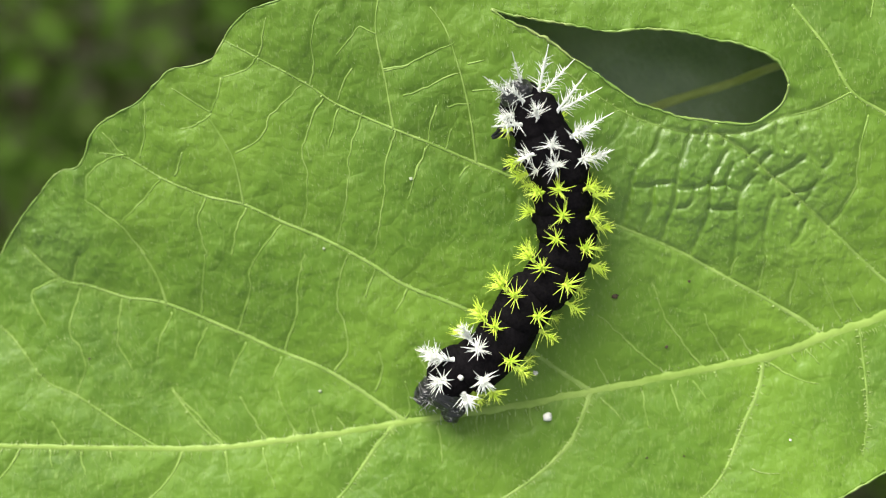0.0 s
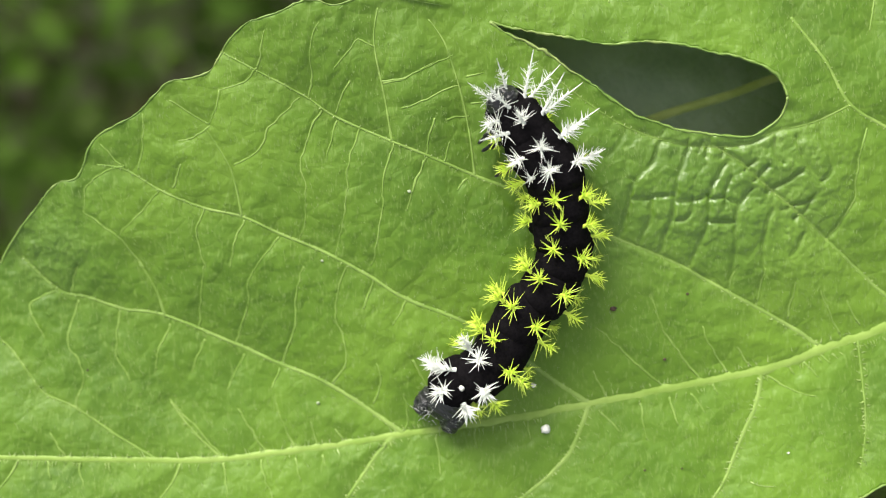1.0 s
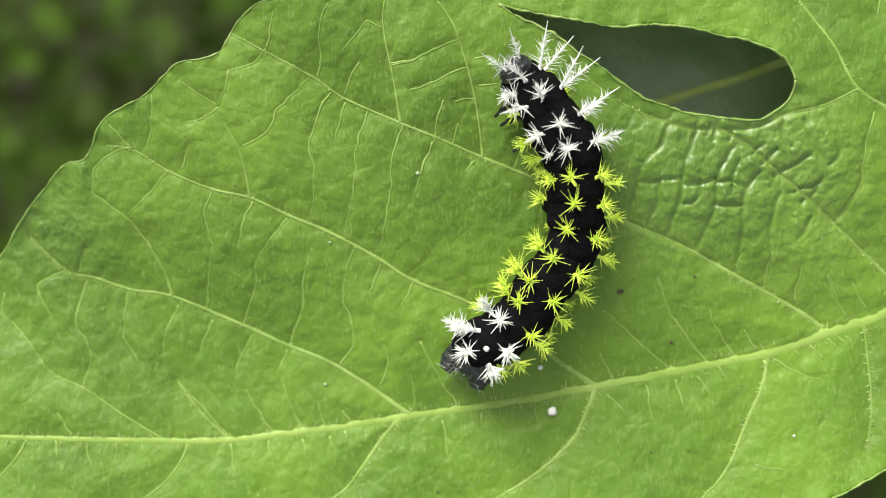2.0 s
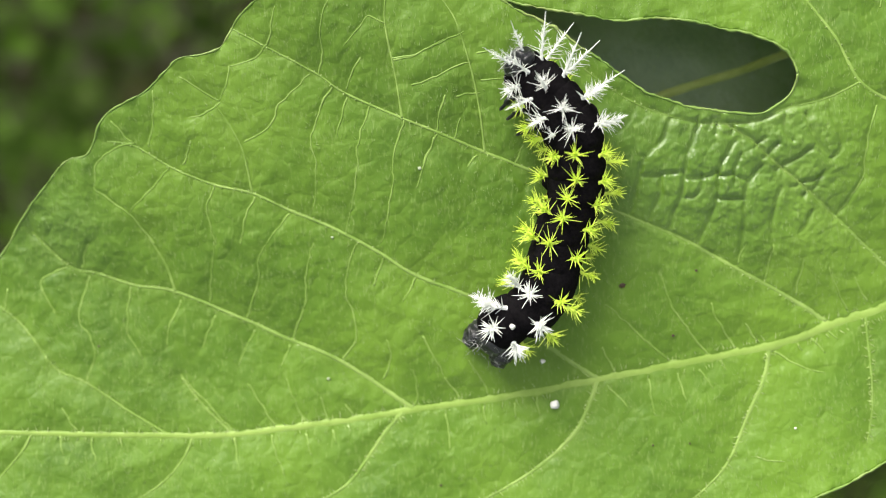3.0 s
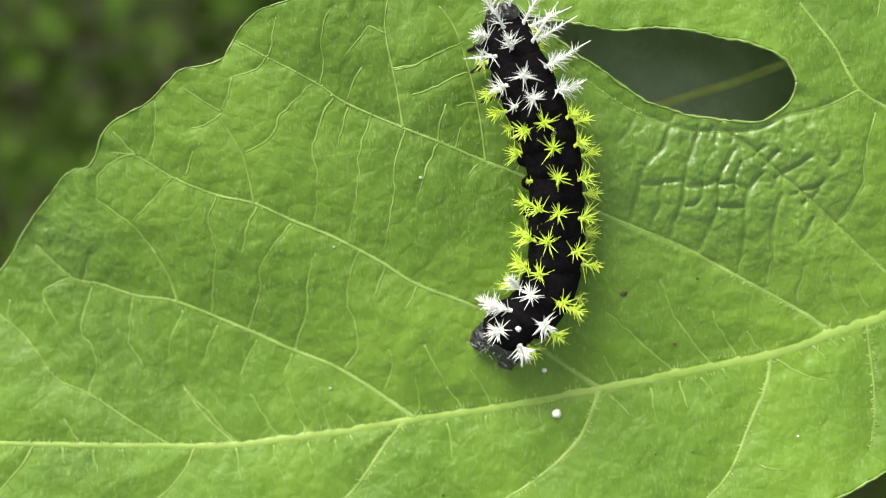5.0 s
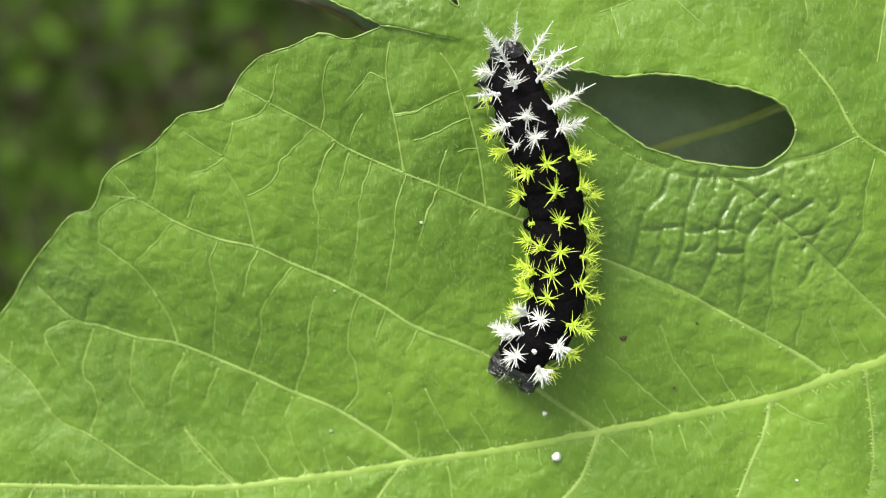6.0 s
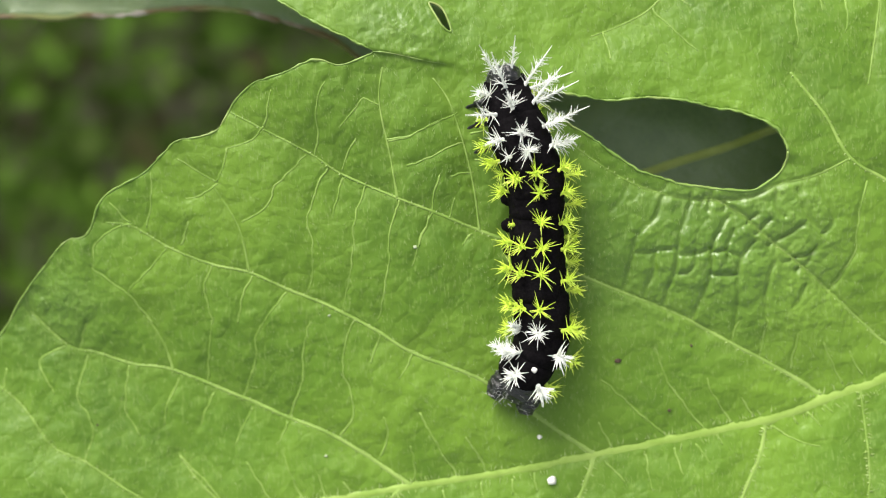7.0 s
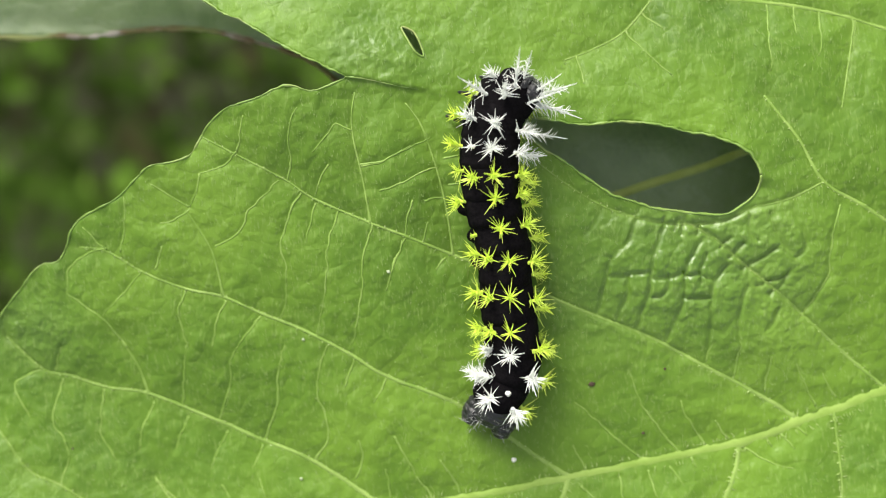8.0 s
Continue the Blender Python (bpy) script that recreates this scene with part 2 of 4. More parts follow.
def vein_tube(line, width0, width1, height, sink=0.45, sides=6, lift=0.0, rough=0.1, flat=0.85, flare=0.0):
    """A raised rib along a line in plan: half sunk into the blade."""
    verts, faces = [], []
    n = len(line)
    d = np.gradient(line, axis=0)
    d /= np.linalg.norm(d, axis=1)[:, None] + 1e-9
    for i, ((x, y), (dx, dy)) in enumerate(zip(line, d)):
        f = i / max(1, n - 1)
        r = 0.5 * (width0 + (width1 - width0) * f) * (1 + rough * wobble(x, y, 0.9, 3.0) + 0.6 * rough * wobble(x, y, 2.7, 7.0))
        r *= 1 + flare * math.exp(-math.hypot(x - line[0][0], y - line[0][1]) / 0.9)
        z = height(x, y) + lift - sink * max(0.0, r - 0.12)
        for k in range(sides):
            a = 2 * math.pi * k / sides
            verts.append((x - dy * r * math.cos(a), y + dx * r * math.cos(a), z + r * flat * math.sin(a)))
    for i in range(n - 1):
        for k in range(sides):
            a, b = i * sides + k, i * sides + (k + 1) % sides
            faces.append([a, b, b + sides, a + sides])
    faces.append(list(range(sides))[::-1])
    faces.append([(n - 1) * sides + k for k in range(sides)])
    return verts, faces


def joined(pieces):
    verts, faces = [], []
    for v, f in pieces:
        at = len(verts)
        verts += v
        faces += [[i + at for i in g] for g in f]
    return verts, faces


# ---- the leaf that the caterpillar walks on ----
MARGIN = curve(
    # upper edge of the broad lobe, from the closed notch to the tip
    [(-6.9, 25.35), (-8.2, 24.7), (-10.0, 24.1), (-12.8, 24.6), (-16.2, 23.3), (-18.8, 22.6), (-21.1, 20.9), (-22.3, 19.2), (-23.6, 17.8)]
    + [(-27.2, 17.0), (-29.0, 15.5), (-31.4, 13.5), (-34.4, 12.2), (-35.9, 10.8), (-37.6, 7.6), (-40.0, 6.8), (-43.2, 3.4), (-45.5, 0.7), (-47.4, -2.2), (-50.2, -5.8), (-54.6, -9.9), (-61.1, -14.5), (-68.5, -19.2)]
    # lower edge back to the stalk side
    + [(-69.4, -21.8), (-62.2, -28.0), (-47.9, -33.7), (-33.7, -37.0), (-16.5, -37.5), (0.8, -36.2), (15.4, -33.6), (27.0, -31.6), (34.4, -29.4), (37.9, -27.6), (40.3, -26.8), (42.6, -25.4), (47.5, -23.1), (56.3, -18.6), (62.7, -9.3), (64.2, 2.5), (62.5, 20.1), (59.6, 38.5), (49.3, 52.7), (24.8, 57.6), (0.9, 56.8), (-28.9, 56.0), (-53.1, 52.3)]
    # lower edge of the narrow lobe; unseen tip added to shade the leaf below
    + [(-71.1, 44.3), (-56.6, 42.7), (-40.2, 41.6), (-31.6, 40.6), (-26.7, 37.5), (-21.8, 34.1), (-19.4, 32.3), (-17.6, 31.4), (-13.5, 28.9), (-10.1, 26.9), (-8.0, 26.0)],
    0.3, closed=True)
# the eaten hole between the lobes
HOLE = curve(
    [(34.9, 15.2), (34.5, 13.5), (33.2, 12.2), (31.2, 11.2), (28.9, 11.3), (25.9, 11.7), (23.3, 12.2), (20.2, 13.3), (17.5, 14.9), (14.7, 16.9), (12.1, 18.6), (9.4, 20.3), (7.2, 21.4), (5.0, 22.5)]
    + [(7.1, 22.1), (10.9, 21.4), (15.5, 20.7), (18.6, 20.6), (21.3, 20.8), (24.3, 20.5), (27.7, 19.6), (30.7, 18.8), (33.0, 17.8), (34.3, 16.7)],
    0.3, closed=True)
# where the lobes overlap between notch and hole
OVERLAP = curve([(-6.9, 25.4), (-4.9, 25.15), (-1.7, 24.45), (0.8, 24.05), (3.0, 23.3), (5.0, 22.55)], 0.2)
TEAR = curve([(-1.3, 30.5), (-0.1, 30.0), (0.6, 28.7), (0.9, 27.5), (0.1, 27.9), (-0.7, 29.2)], 0.25, closed=True)
for loop in (MARGIN, HOLE):
    for i, (x, y) in enumerate(loop):
        s = 0.13 * wobble(x, y, 0.45, 5.0) + 0.1 * wobble(x, y, 1.5, 9.0) + 0.08 * wobble(x, y, 3.6, 3.0)
        loop[i] += (s, s)

MIDRIB = curve([(57.2, -4.0), (50.7, -6.7), (46.4, -8.2), (43.1, -9.4), (39.1, -10.7), (33.2, -12.7), (24.6, -14.4), (15.4, -16.2), (5.6, -18.0), (-4.0, -19.4), (-9.8, -20.4), (-16.9, -21.3), (-23.0, -22.0), (-28.6, -22.1), (-37.3, -21.9), (-45.9, -21.6), (-54.4, -21.2), (-67.3, -20.4)])
SIDE_VEINS = [curve(c) for c in (
    [(-4.0, -19.4), (-11.6, -14.3), (-17.1, -12.0), (-22.0, -9.8), (-29.3, -6.8), (-33.7, -6.1), (-37.6, -4.8), (-40.6, -4.1), (-44.6, -0.4)],
    [(15.4, -16.2), (11.2, -13.4), (6.8, -10.2), (2.6, -7.6), (-3.8, -5.0), (-7.6, -2.6), (-12.5, 0.0), (-16.6, 1.7), (-20.5, 3.5), (-24.4, 4.4), (-28.8, 6.2), (-32.5, 8.4), (-35.4, 8.9)],
    [(39.1, -10.1), (35.2, -7.6), (29.7, -4.6), (24.3, -1.6), (18.9, 0.7), (14.2, 2.7), (8.3, 5.6), (3.5, 7.5), (-1.5, 9.6), (-4.8, 10.9), (-10.6, 13.5), (-13.4, 15.4), (-18.8, 18.3), (-22.0, 20.0)],
    [(53.9, -11.7), (46.4, -5.4), (42.1, -1.6), (37.1, 3.0), (32.8, 6.5), (30.1, 8.9), (27.5, 10.4)],
    [(51.1, 8.3), (45.4, 12.0), (41.4, 14.4), (38.9, 18.7), (35.5, 23.3)],
    [(41.4, 14.4), (37.8, 12.7), (33.8, 11.7), (30.9, 10.5), (26.8, 10.3), (22.7, 10.9), (18.6, 12.4), (15.1, 14.6), (12.2, 16.8), (9.1, 19.0)],
    [(-30.2, -21.9), (-34.5, -19.3), (-38.7, -16.5), (-42.2, -14.9), (-44.4, -12.0), (-46.5, -9.7), (-50.1, -7.0)],
    [(-23.4, -21.8), (-26.3, -19.1), (-28.8, -16.0)],
    [(15.4, -16.2), (13.9, -20.0), (12.7, -22.0), (9.1, -25.3), (3.8, -28.4), (0.3, -29.5)],
    [(33.2, -12.7), (32.7, -15.9), (30.9, -19.9), (28.4, -25.1), (24.2, -29.1)],
    [(43.1, -9.4), (43.5, -14.1), (43.6, -18.7), (42.9, -22.7)],
    [(-5.1, -19.6), (-7.1, -21.8), (-9.1, -24.7), (-11.5, -27.5), (-16.7, -30.3)],
    [(-27.5, -22.2), (-28.5, -24.5), (-30.7, -27.0), (-34.6, -29.5)],
    [(-44.4, -21.8), (-45.5, -23.8), (-47.8, -26.5)],
    [(32.1, 33.5), (36.7, 33.0), (40.8, 32.4), (44.3, 31.6), (48.3, 30.4), (54.7, 28.0)],
    [(44.3, 31.6), (45.3, 31.0), (44.5, 26.6), (43.5, 21.9)],
    [(25.8, 35.6), (23.9, 33.0), (21.2, 30.0), (18.0, 28.3), (15.1, 27.2)],
    [(3.5, 7.5), (3.0, 11.6), (2.2, 15.5), (0.8, 20.0), (-0.2, 21.8), (-1.0, 22.8)],
    [(-20.5, 3.5), (-21.1, 7.1), (-21.9, 9.3), (-23.9, 12.5)],
    [(-29.3, -6.8), (-30.1, -4.0), (-31.7, -1.1)],
    [(-4.8, 10.9), (-5.4, 14.9), (-6.4, 20.5), (-6.0, 23.9)],
)]


def ladder(low, high, gap, lean, seed, reach=(0.0, 1.0), forks=0.5):
    """Cross veins that climb from one vein to the next, leaning by lean for each unit that they climb."""
    rnd = random.Random(seed)
    made = []
    low, high = low[np.argsort(low[:, 0])], high[np.argsort(high[:, 0])]
    x, x1 = low[0, 0], low[-1, 0]
    while x < x1:
        y = np.interp(x, low[:, 0], low[:, 1])
        top = (x, y)
        for _ in range(4):
            yt = np.interp(top[0], high[:, 0], high[:, 1])
            top = (x + lean * (yt - y), yt)
        a, b = np.array((x, y)), np.array(top)
        if 1.0 < np.linalg.norm(b - a) < 22 and high[0, 0] - 1 < top[0] < high[-1, 0] + 1:
            r0 = reach[0] if rnd.random() < 0.75 else 0.35
            r1 = reach[1] if rnd.random() < 0.75 else 0.6
            t = np.linspace(r0, r1, 24)[:, None]
            line = a + (b - a) * t
            bend = rnd.uniform(-0.9, 0.9)
            side = np.array((b[1] - a[1], a[0] - b[0])) / np.linalg.norm(b - a)
            for i, u in enumerate(t[:, 0]):
                line[i] += side * (bend * math.sin(math.pi * u) + 0.55 * wobble(line[i][0], line[i][1], 0.45, seed))
            made.append(line)
            if rnd.random() < forks:
                k = rnd.randint(6, 17)
                to = line[k] + np.array((rnd.choice((-1, 1)) * gap * 0.8, rnd.uniform(-1.2, 1.8)))
                t2 = np.linspace(0, 1, 10)[:, None]
                fork = line[k] + (to - line[k]) * t2
                for i in range(10):
                    fork[i] += 0.35 * wobble(fork[i][0], fork[i][1], 0.7, seed + 2)
                made.append(fork)
        x += gap * rnd.uniform(0.75, 1.3)
    return made


def stubs(line, side, gap, length, lean, seed):
    """Short cross veins that leave one vein and fade out."""
    rnd = random.Random(seed)
    made, walked = [], 0.0
    d = np.gradient(line, axis=0)
    for i in range(1, len(line) - 1):
        walked += np.linalg.norm(line[i] - line[i - 1])
        if walked > gap:
            walked = rnd.uniform(-0.4, 0.4) * gap
            n = np.array((-d[i][1], d[i][0])) / np.linalg.norm(d[i]) * side
            to = line[i] + length * rnd.uniform(0.4, 1.1) * (n + np.array((lean, 0)))
            t = np.linspace(0, 1, 14)[:, None]
            s = line[i] + (to - line[i]) * t
            s += np.array([(0.4 * wobble(x, y, 0.5, seed) * u[0], 0.3 * wobble(y, x, 0.5, seed) * u[0]) for (x, y), u in zip(s, t)])
            made.append(s)
    return made


# cross veins of the broad lobe, field by field
UPPER_FIELD = [
    [(-18.2, 18.3), (-17.7, 20.0), (-17.2, 21.8)], [(-18.2, 18.3), (-19.6, 17.1), (-21.2, 16.4), (-22.2, 16.2)], [(-22.1, 16.2), (-22.7, 14.5), (-23.4, 12.8)], [(-23.4, 12.8), (-25.5, 14.1), (-27.5, 15.3)], [(-21.0, 8.7), (-18.9, 9.8), (-17.8, 10.9), (-17.5, 12.1), (-15.8, 13.7), (-14.1, 15.4)],
    [(-13.1, 15.2), (-12.7, 17.4), (-12.7, 20.4), (-11.7, 22.5)], [(-11.9, 14.1), (-13.0, 12.2), (-14.1, 8.8), (-13.7, 6.5), (-13.8, 3.9), (-14.6, 0.8)], [(-8.8, 16.8), (-9.8, 15.4), (-10.5, 13.7)], [(-10.3, 13.0), (-11.0, 11.1), (-11.5, 9.1)], [(-8.0, 12.3), (-9.2, 8.8), (-9.6, 5.0), (-10.9, -0.8)],
    [(-4.6, 10.7), (-5.7, 7.3), (-6.0, 3.5), (-7.1, -1.6)], [(-6.4, 20.1), (-8.0, 20.8), (-9.0, 19.5), (-10.3, 18.1)], [(-5.8, 16.8), (-3.3, 17.1), (-0.5, 18.6)], [(-1.3, 9.4), (-2.6, 6.5), (-3.4, 4.0)], [(-0.5, 13.1), (-1.1, 11.1), (-1.5, 9.2)],
    [(-31.1, 8.3), (-30.4, 10.5), (-30.2, 12.5), (-30.1, 13.9)], [(-32.6, 8.7), (-34.7, 8.1), (-36.6, 6.7), (-37.0, 4.7)], [(-27.5, 6.5), (-26.9, 7.8), (-26.5, 8.9)], [(-28.9, 6.4), (-30.9, 4.1), (-33.5, 1.6)], [(-24.4, 4.5), (-25.3, 1.5), (-24.7, -0.8), (-24.5, -1.9)],
    [(-20.3, 3.1), (-21.4, 0.8), (-21.9, -1.8)], [(-16.8, 1.4), (-18.0, -0.2), (-19.3, -1.7)], [(-31.2, -1.8), (-32.3, -0.2), (-33.7, 1.6), (-37.2, 4.2)], [(-23.4, 12.6), (-25.2, 11.6), (-26.8, 11.2)], [(-32.7, 8.8), (-33.4, 9.3), (-34.8, 11.0)],
]
LOWER_FIELD = [
    [(-40.9, -4.1), (-43.8, -5.7), (-43.1, -7.5), (-42.1, -9.3)], [(-38.4, -5.1), (-39.7, -9.5), (-38.4, -11.5), (-38.1, -13.7), (-38.9, -16.3)], [(-34.0, -6.3), (-34.5, -9.5), (-34.3, -11.5), (-32.8, -13.7)], [(-28.7, -7.7), (-30.1, -10.9), (-30.2, -12.6)], [(-25.0, -9.3), (-26.0, -11.5), (-26.6, -12.9)],
    [(-21.0, -11.0), (-22.2, -13.5), (-22.8, -14.8)], [(-17.2, -12.5), (-17.8, -13.9), (-18.4, -14.9)], [(-25.8, -8.5), (-25.2, -5.0), (-24.7, -1.6)], [(-22.0, -10.1), (-20.4, -6.2), (-20.1, -3.4), (-19.2, -1.6)], [(-17.0, -12.1), (-15.3, -7.8), (-15.2, -5.0), (-14.3, -1.6)],
    [(-11.6, -14.0), (-10.2, -12.0), (-10.2, -9.1), (-11.0, -6.8), (-10.6, -3.8), (-9.8, -1.8)], [(-3.4, -4.8), (-4.3, -6.5), (-5.1, -7.9)], [(-8.1, -6.2), (-7.5, -4.6), (-7.0, -3.0)], [(-3.0, -11.5), (-2.0, -13.3), (-0.8, -15.7)], [(-39.3, -4.4), (-38.8, -3.0), (-38.4, -1.6)],
    [(-47.4, -6.4), (-47.6, -7.9), (-47.8, -9.0)],
]
MIDDLE_FIELD = [
    [(-5.6, 16.6), (-3.5, 17.0), (-1.2, 18.1), (1.3, 19.3)], [(-3.8, 14.1), (-1.2, 15.0), (0.5, 15.9), (2.1, 16.3)], [(2.6, 17.3), (3.4, 17.4), (4.4, 17.6)], [(3.1, 14.6), (4.2, 14.7), (5.3, 14.7)], [(-1.4, 9.4), (-1.0, 11.7), (-0.5, 12.8)],
    [(0.5, 8.7), (0.8, 9.8), (1.1, 10.9)], [(0.7, 13.0), (1.8, 13.3), (3.0, 13.4)], [(2.7, 7.3), (2.2, 6.6), (1.8, 6.0)], [(6.5, 6.2), (7.0, 7.3), (7.4, 8.3)], [(-1.6, 9.0), (-2.1, 7.5), (-2.7, 6.1)],
    [(43.1, 12.1), (42.4, 9.5), (42.1, 7.1), (42.1, 5.2), (40.8, 2.8), (39.3, 0.4)],
]
CRUMPLED_FIELD = [
    [(18.8, 12.0), (17.8, 10.3), (16.8, 9.2)], [(22.2, 10.8), (21.3, 8.5), (19.7, 6.9), (19.2, 5.2), (18.7, 3.1), (18.4, 1.1)], [(24.9, 9.5), (24.0, 7.1), (23.7, 5.2), (23.6, 3.5), (23.1, 1.8), (22.4, -0.3)], [(21.6, 5.2), (21.2, 4.0), (21.4, 3.1), (20.7, 1.6), (20.2, 0.2)], [(28.9, 8.5), (27.8, 6.8), (27.2, 5.2), (27.3, 3.3), (26.6, 1.1), (25.6, -1.3), (25.2, -2.0)],
    [(25.5, 5.1), (25.4, 3.7), (24.7, 2.8)], [(31.7, 6.1), (30.5, 4.7), (30.1, 3.5), (29.9, 1.8), (30.0, -0.3), (29.8, -2.6)], [(29.4, 7.3), (29.0, 5.9), (28.9, 4.2)], [(33.7, 4.0), (33.0, 2.3), (32.9, -0.3), (33.0, -2.6)], [(37.0, 1.4), (36.4, 0.3), (35.8, -0.8)],
    [(19.7, 6.9), (18.8, 7.3), (18.6, 8.5)], [(19.3, 5.0), (21.0, 4.9), (21.9, 5.3), (23.6, 5.4)], [(23.7, 4.9), (25.4, 4.8), (27.2, 5.4)], [(23.9, 2.9), (24.3, 2.8), (24.7, 2.8)], [(27.3, 2.8), (28.4, 2.6), (29.9, 2.6)],
    [(27.2, 4.9), (28.8, 5.0), (30.2, 4.6)], [(30.8, 7.9), (31.3, 8.3), (32.0, 8.8)], [(31.7, 6.8), (32.4, 7.5), (33.2, 8.2)], [(33.0, 5.6), (34.2, 6.3), (35.5, 7.0), (36.7, 7.9)], [(34.6, 3.9), (36.4, 4.4), (37.5, 4.8), (38.1, 5.4)],
    [(36.1, 2.9), (37.1, 3.9), (38.1, 5.2)], [(33.7, 11.1), (33.8, 9.4), (34.6, 8.5)], [(36.0, 11.3), (36.3, 9.9), (37.1, 8.3), (38.2, 7.1)], [(38.2, 12.1), (38.8, 10.4), (39.6, 8.5), (39.3, 7.3), (38.4, 6.8)], [(22.4, 11.3), (22.5, 11.6), (22.7, 12.1)],
    [(25.0, 9.7), (25.1, 10.3), (25.2, 11.0)], [(26.9, 9.4), (27.1, 10.2), (27.2, 10.9)], [(26.2, 9.8), (26.4, 10.2), (26.6, 10.7)], [(28.4, 9.2), (28.5, 9.7), (28.6, 10.5)],
]
MIDRIB_FIELD = [
    [(23.2, -14.5), (20.3, -12.1), (17.9, -9.9), (16.1, -8.1)], [(26.9, -13.7), (25.0, -11.3), (23.0, -8.5), (21.5, -4.6)], [(29.7, -12.9), (27.7, -9.9), (26.9, -8.1)], [(32.0, -12.2), (30.6, -10.3)], [(17.2, -15.6), (16.4, -14.1), (15.8, -12.7)],
    [(3.9, -18.0), (3.1, -16.1), (1.7, -14.1)], [(0.9, -18.4), (0.1, -17.2), (-0.7, -15.9)], [(29.6, -4.2), (29.9, -3.2), (30.3, -2.0)], [(32.6, -5.6), (32.9, -4.0), (33.2, -2.0)], [(35.7, -7.4), (36.1, -5.4), (36.4, -3.4)],
    [(41.2, -8.9), (40.1, -6.8), (39.1, -4.4)], [(43.3, -8.0), (42.4, -6.8), (41.8, -5.4)], [(20.6, -16.1), (20.9, -18.0), (21.3, -19.8)], [(23.7, -15.5), (24.0, -16.9), (24.5, -18.4)], [(25.9, -15.1), (26.7, -16.3), (27.4, -17.2)],
    [(16.6, -17.1), (17.6, -18.1), (18.5, -19.0)], [(8.9, -18.0), (9.0, -18.9), (9.2, -20.0)], [(6.5, -18.6), (6.6, -19.4), (6.7, -20.3)], [(3.3, -19.0), (3.4, -19.8), (3.6, -20.9)], [(33.6, -13.3), (36.3, -14.7), (38.7, -15.4)],
    [(37.6, -11.7), (38.2, -12.5), (38.9, -13.4)], [(39.3, -11.1), (39.7, -11.5), (40.2, -12.0)], [(35.7, -12.1), (36.2, -12.5), (36.6, -13.2)], [(-0.7, -19.8), (-0.5, -21.7), (-0.2, -23.5)], [(28.1, -14.2), (28.4, -14.7), (28.7, -15.2)],
    [(-41.4, -22.0), (-41.2, -22.9), (-41.0, -24.0)], [(-38.2, -22.2), (-37.9, -23.3), (-37.5, -24.7)], [(-35.1, -22.2), (-35.0, -22.7), (-34.9, -23.3)], [(-23.1, -22.3), (-22.8, -24.0), (-22.6, -25.8)], [(-19.1, -22.0), (-18.6, -24.0), (-17.6, -26.1)],
    [(-15.5, -21.9), (-15.2, -23.0), (-14.9, -24.1)], [(-12.7, -21.5), (-12.5, -22.2), (-12.4, -23.0)], [(-23.3, -21.7), (-25.8, -18.9), (-28.9, -15.7)], [(-18.7, -21.3), (-20.1, -19.0), (-21.7, -16.7)], [(-15.3, -21.1), (-16.5, -18.9), (-17.7, -16.1)],
    [(-13.1, -20.7), (-13.5, -19.5), (-14.0, -18.0)], [(-39.6, -21.6), (-40.4, -20.4), (-41.3, -19.0)], [(-3.9, -19.0), (-3.6, -17.4), (-4.0, -14.9)], [(-7.3, -16.2), (-6.4, -13.7), (-6.8, -11.9)], [(-10.5, -20.1), (-10.9, -19.5), (-11.3, -18.8)],
]
CROSS_VEINS = (
    [curve(c) for c in MIDDLE_FIELD + UPPER_FIELD + LOWER_FIELD + MIDRIB_FIELD]
    + ladder(SIDE_VEINS[3], SIDE_VEINS[4], 5.5, -0.3, 20)
    + stubs(SIDE_VEINS[16], 1, 4.0, 6.0, 0.0, 22)
    + stubs(SIDE_VEINS[14], -1, 4.0, 7.0, 0.1, 23)
)
FURROWS = [curve(c) for c in CRUMPLED_FIELD]
CROSS_VEINS = [c[inside(MARGIN, c)] for c in CROSS_VEINS]
CROSS_VEINS = [c for c in CROSS_VEINS if len(c) > 4]
for c in CROSS_VEINS + FURROWS:
    for i, (x, y) in enumerate(c):
        c[i] += (0.22 * wobble(x, y, 0.9, 41.0) + 0.08 * wobble(x, y, 2.6, 43.0), 0.16 * wobble(x, y, 0.9, 47.0))
LARGE = tree_of([MIDRIB, *SIDE_VEINS], 0.08)
SMALL = tree_of(CROSS_VEINS + FURROWS, 0.08)
EDGE = tree_of([MARGIN, HOLE])


def fold(x, y):
    """The broad form of the leaf: a shallow trough along the midrib, a ridge at the gap, the narrow lobe drooping beyond."""
    left = -(x + 5.0) / 4.0
    v = y - (-18.6 + 0.14 * x + 0.0022 * x * x + 1.4 * (math.log1p(math.exp(left)) if left < 30 else left))
    u = (y - (21.0 - 0.10 * max(0.0, x))) / 3.0
    trough = (0.16 if v > 0 else 0.15) * (math.sqrt(v * v + 16) - 4)
    return trough - 0.9 * (math.log1p(math.exp(min(u, 30))) if u < 30 else u) - 2.6


def puckered(x, y):
    """Where the blade is crumpled into small blisters, 0 to 1."""
    p = 0.0
    for a, b, wide, high, much in ((25, 3.8, 10, 6.8, 1.0), (35, 7.5, 6, 5.5, 0.9), (-41, 0.5, 5.5, 4.5, 0.75), (-4, 27.6, 4.5, 2.2, 0.9), (38, 0, 6, 6, 0.4), (-26, 12, 9, 6, 0.1), (27, 10.5, 9, 1.2, 0.7)):
        p += much * math.exp(-(((x - a) / wide) ** 2 + ((y - b) / high) ** 2))
    return min(p, 1.0)


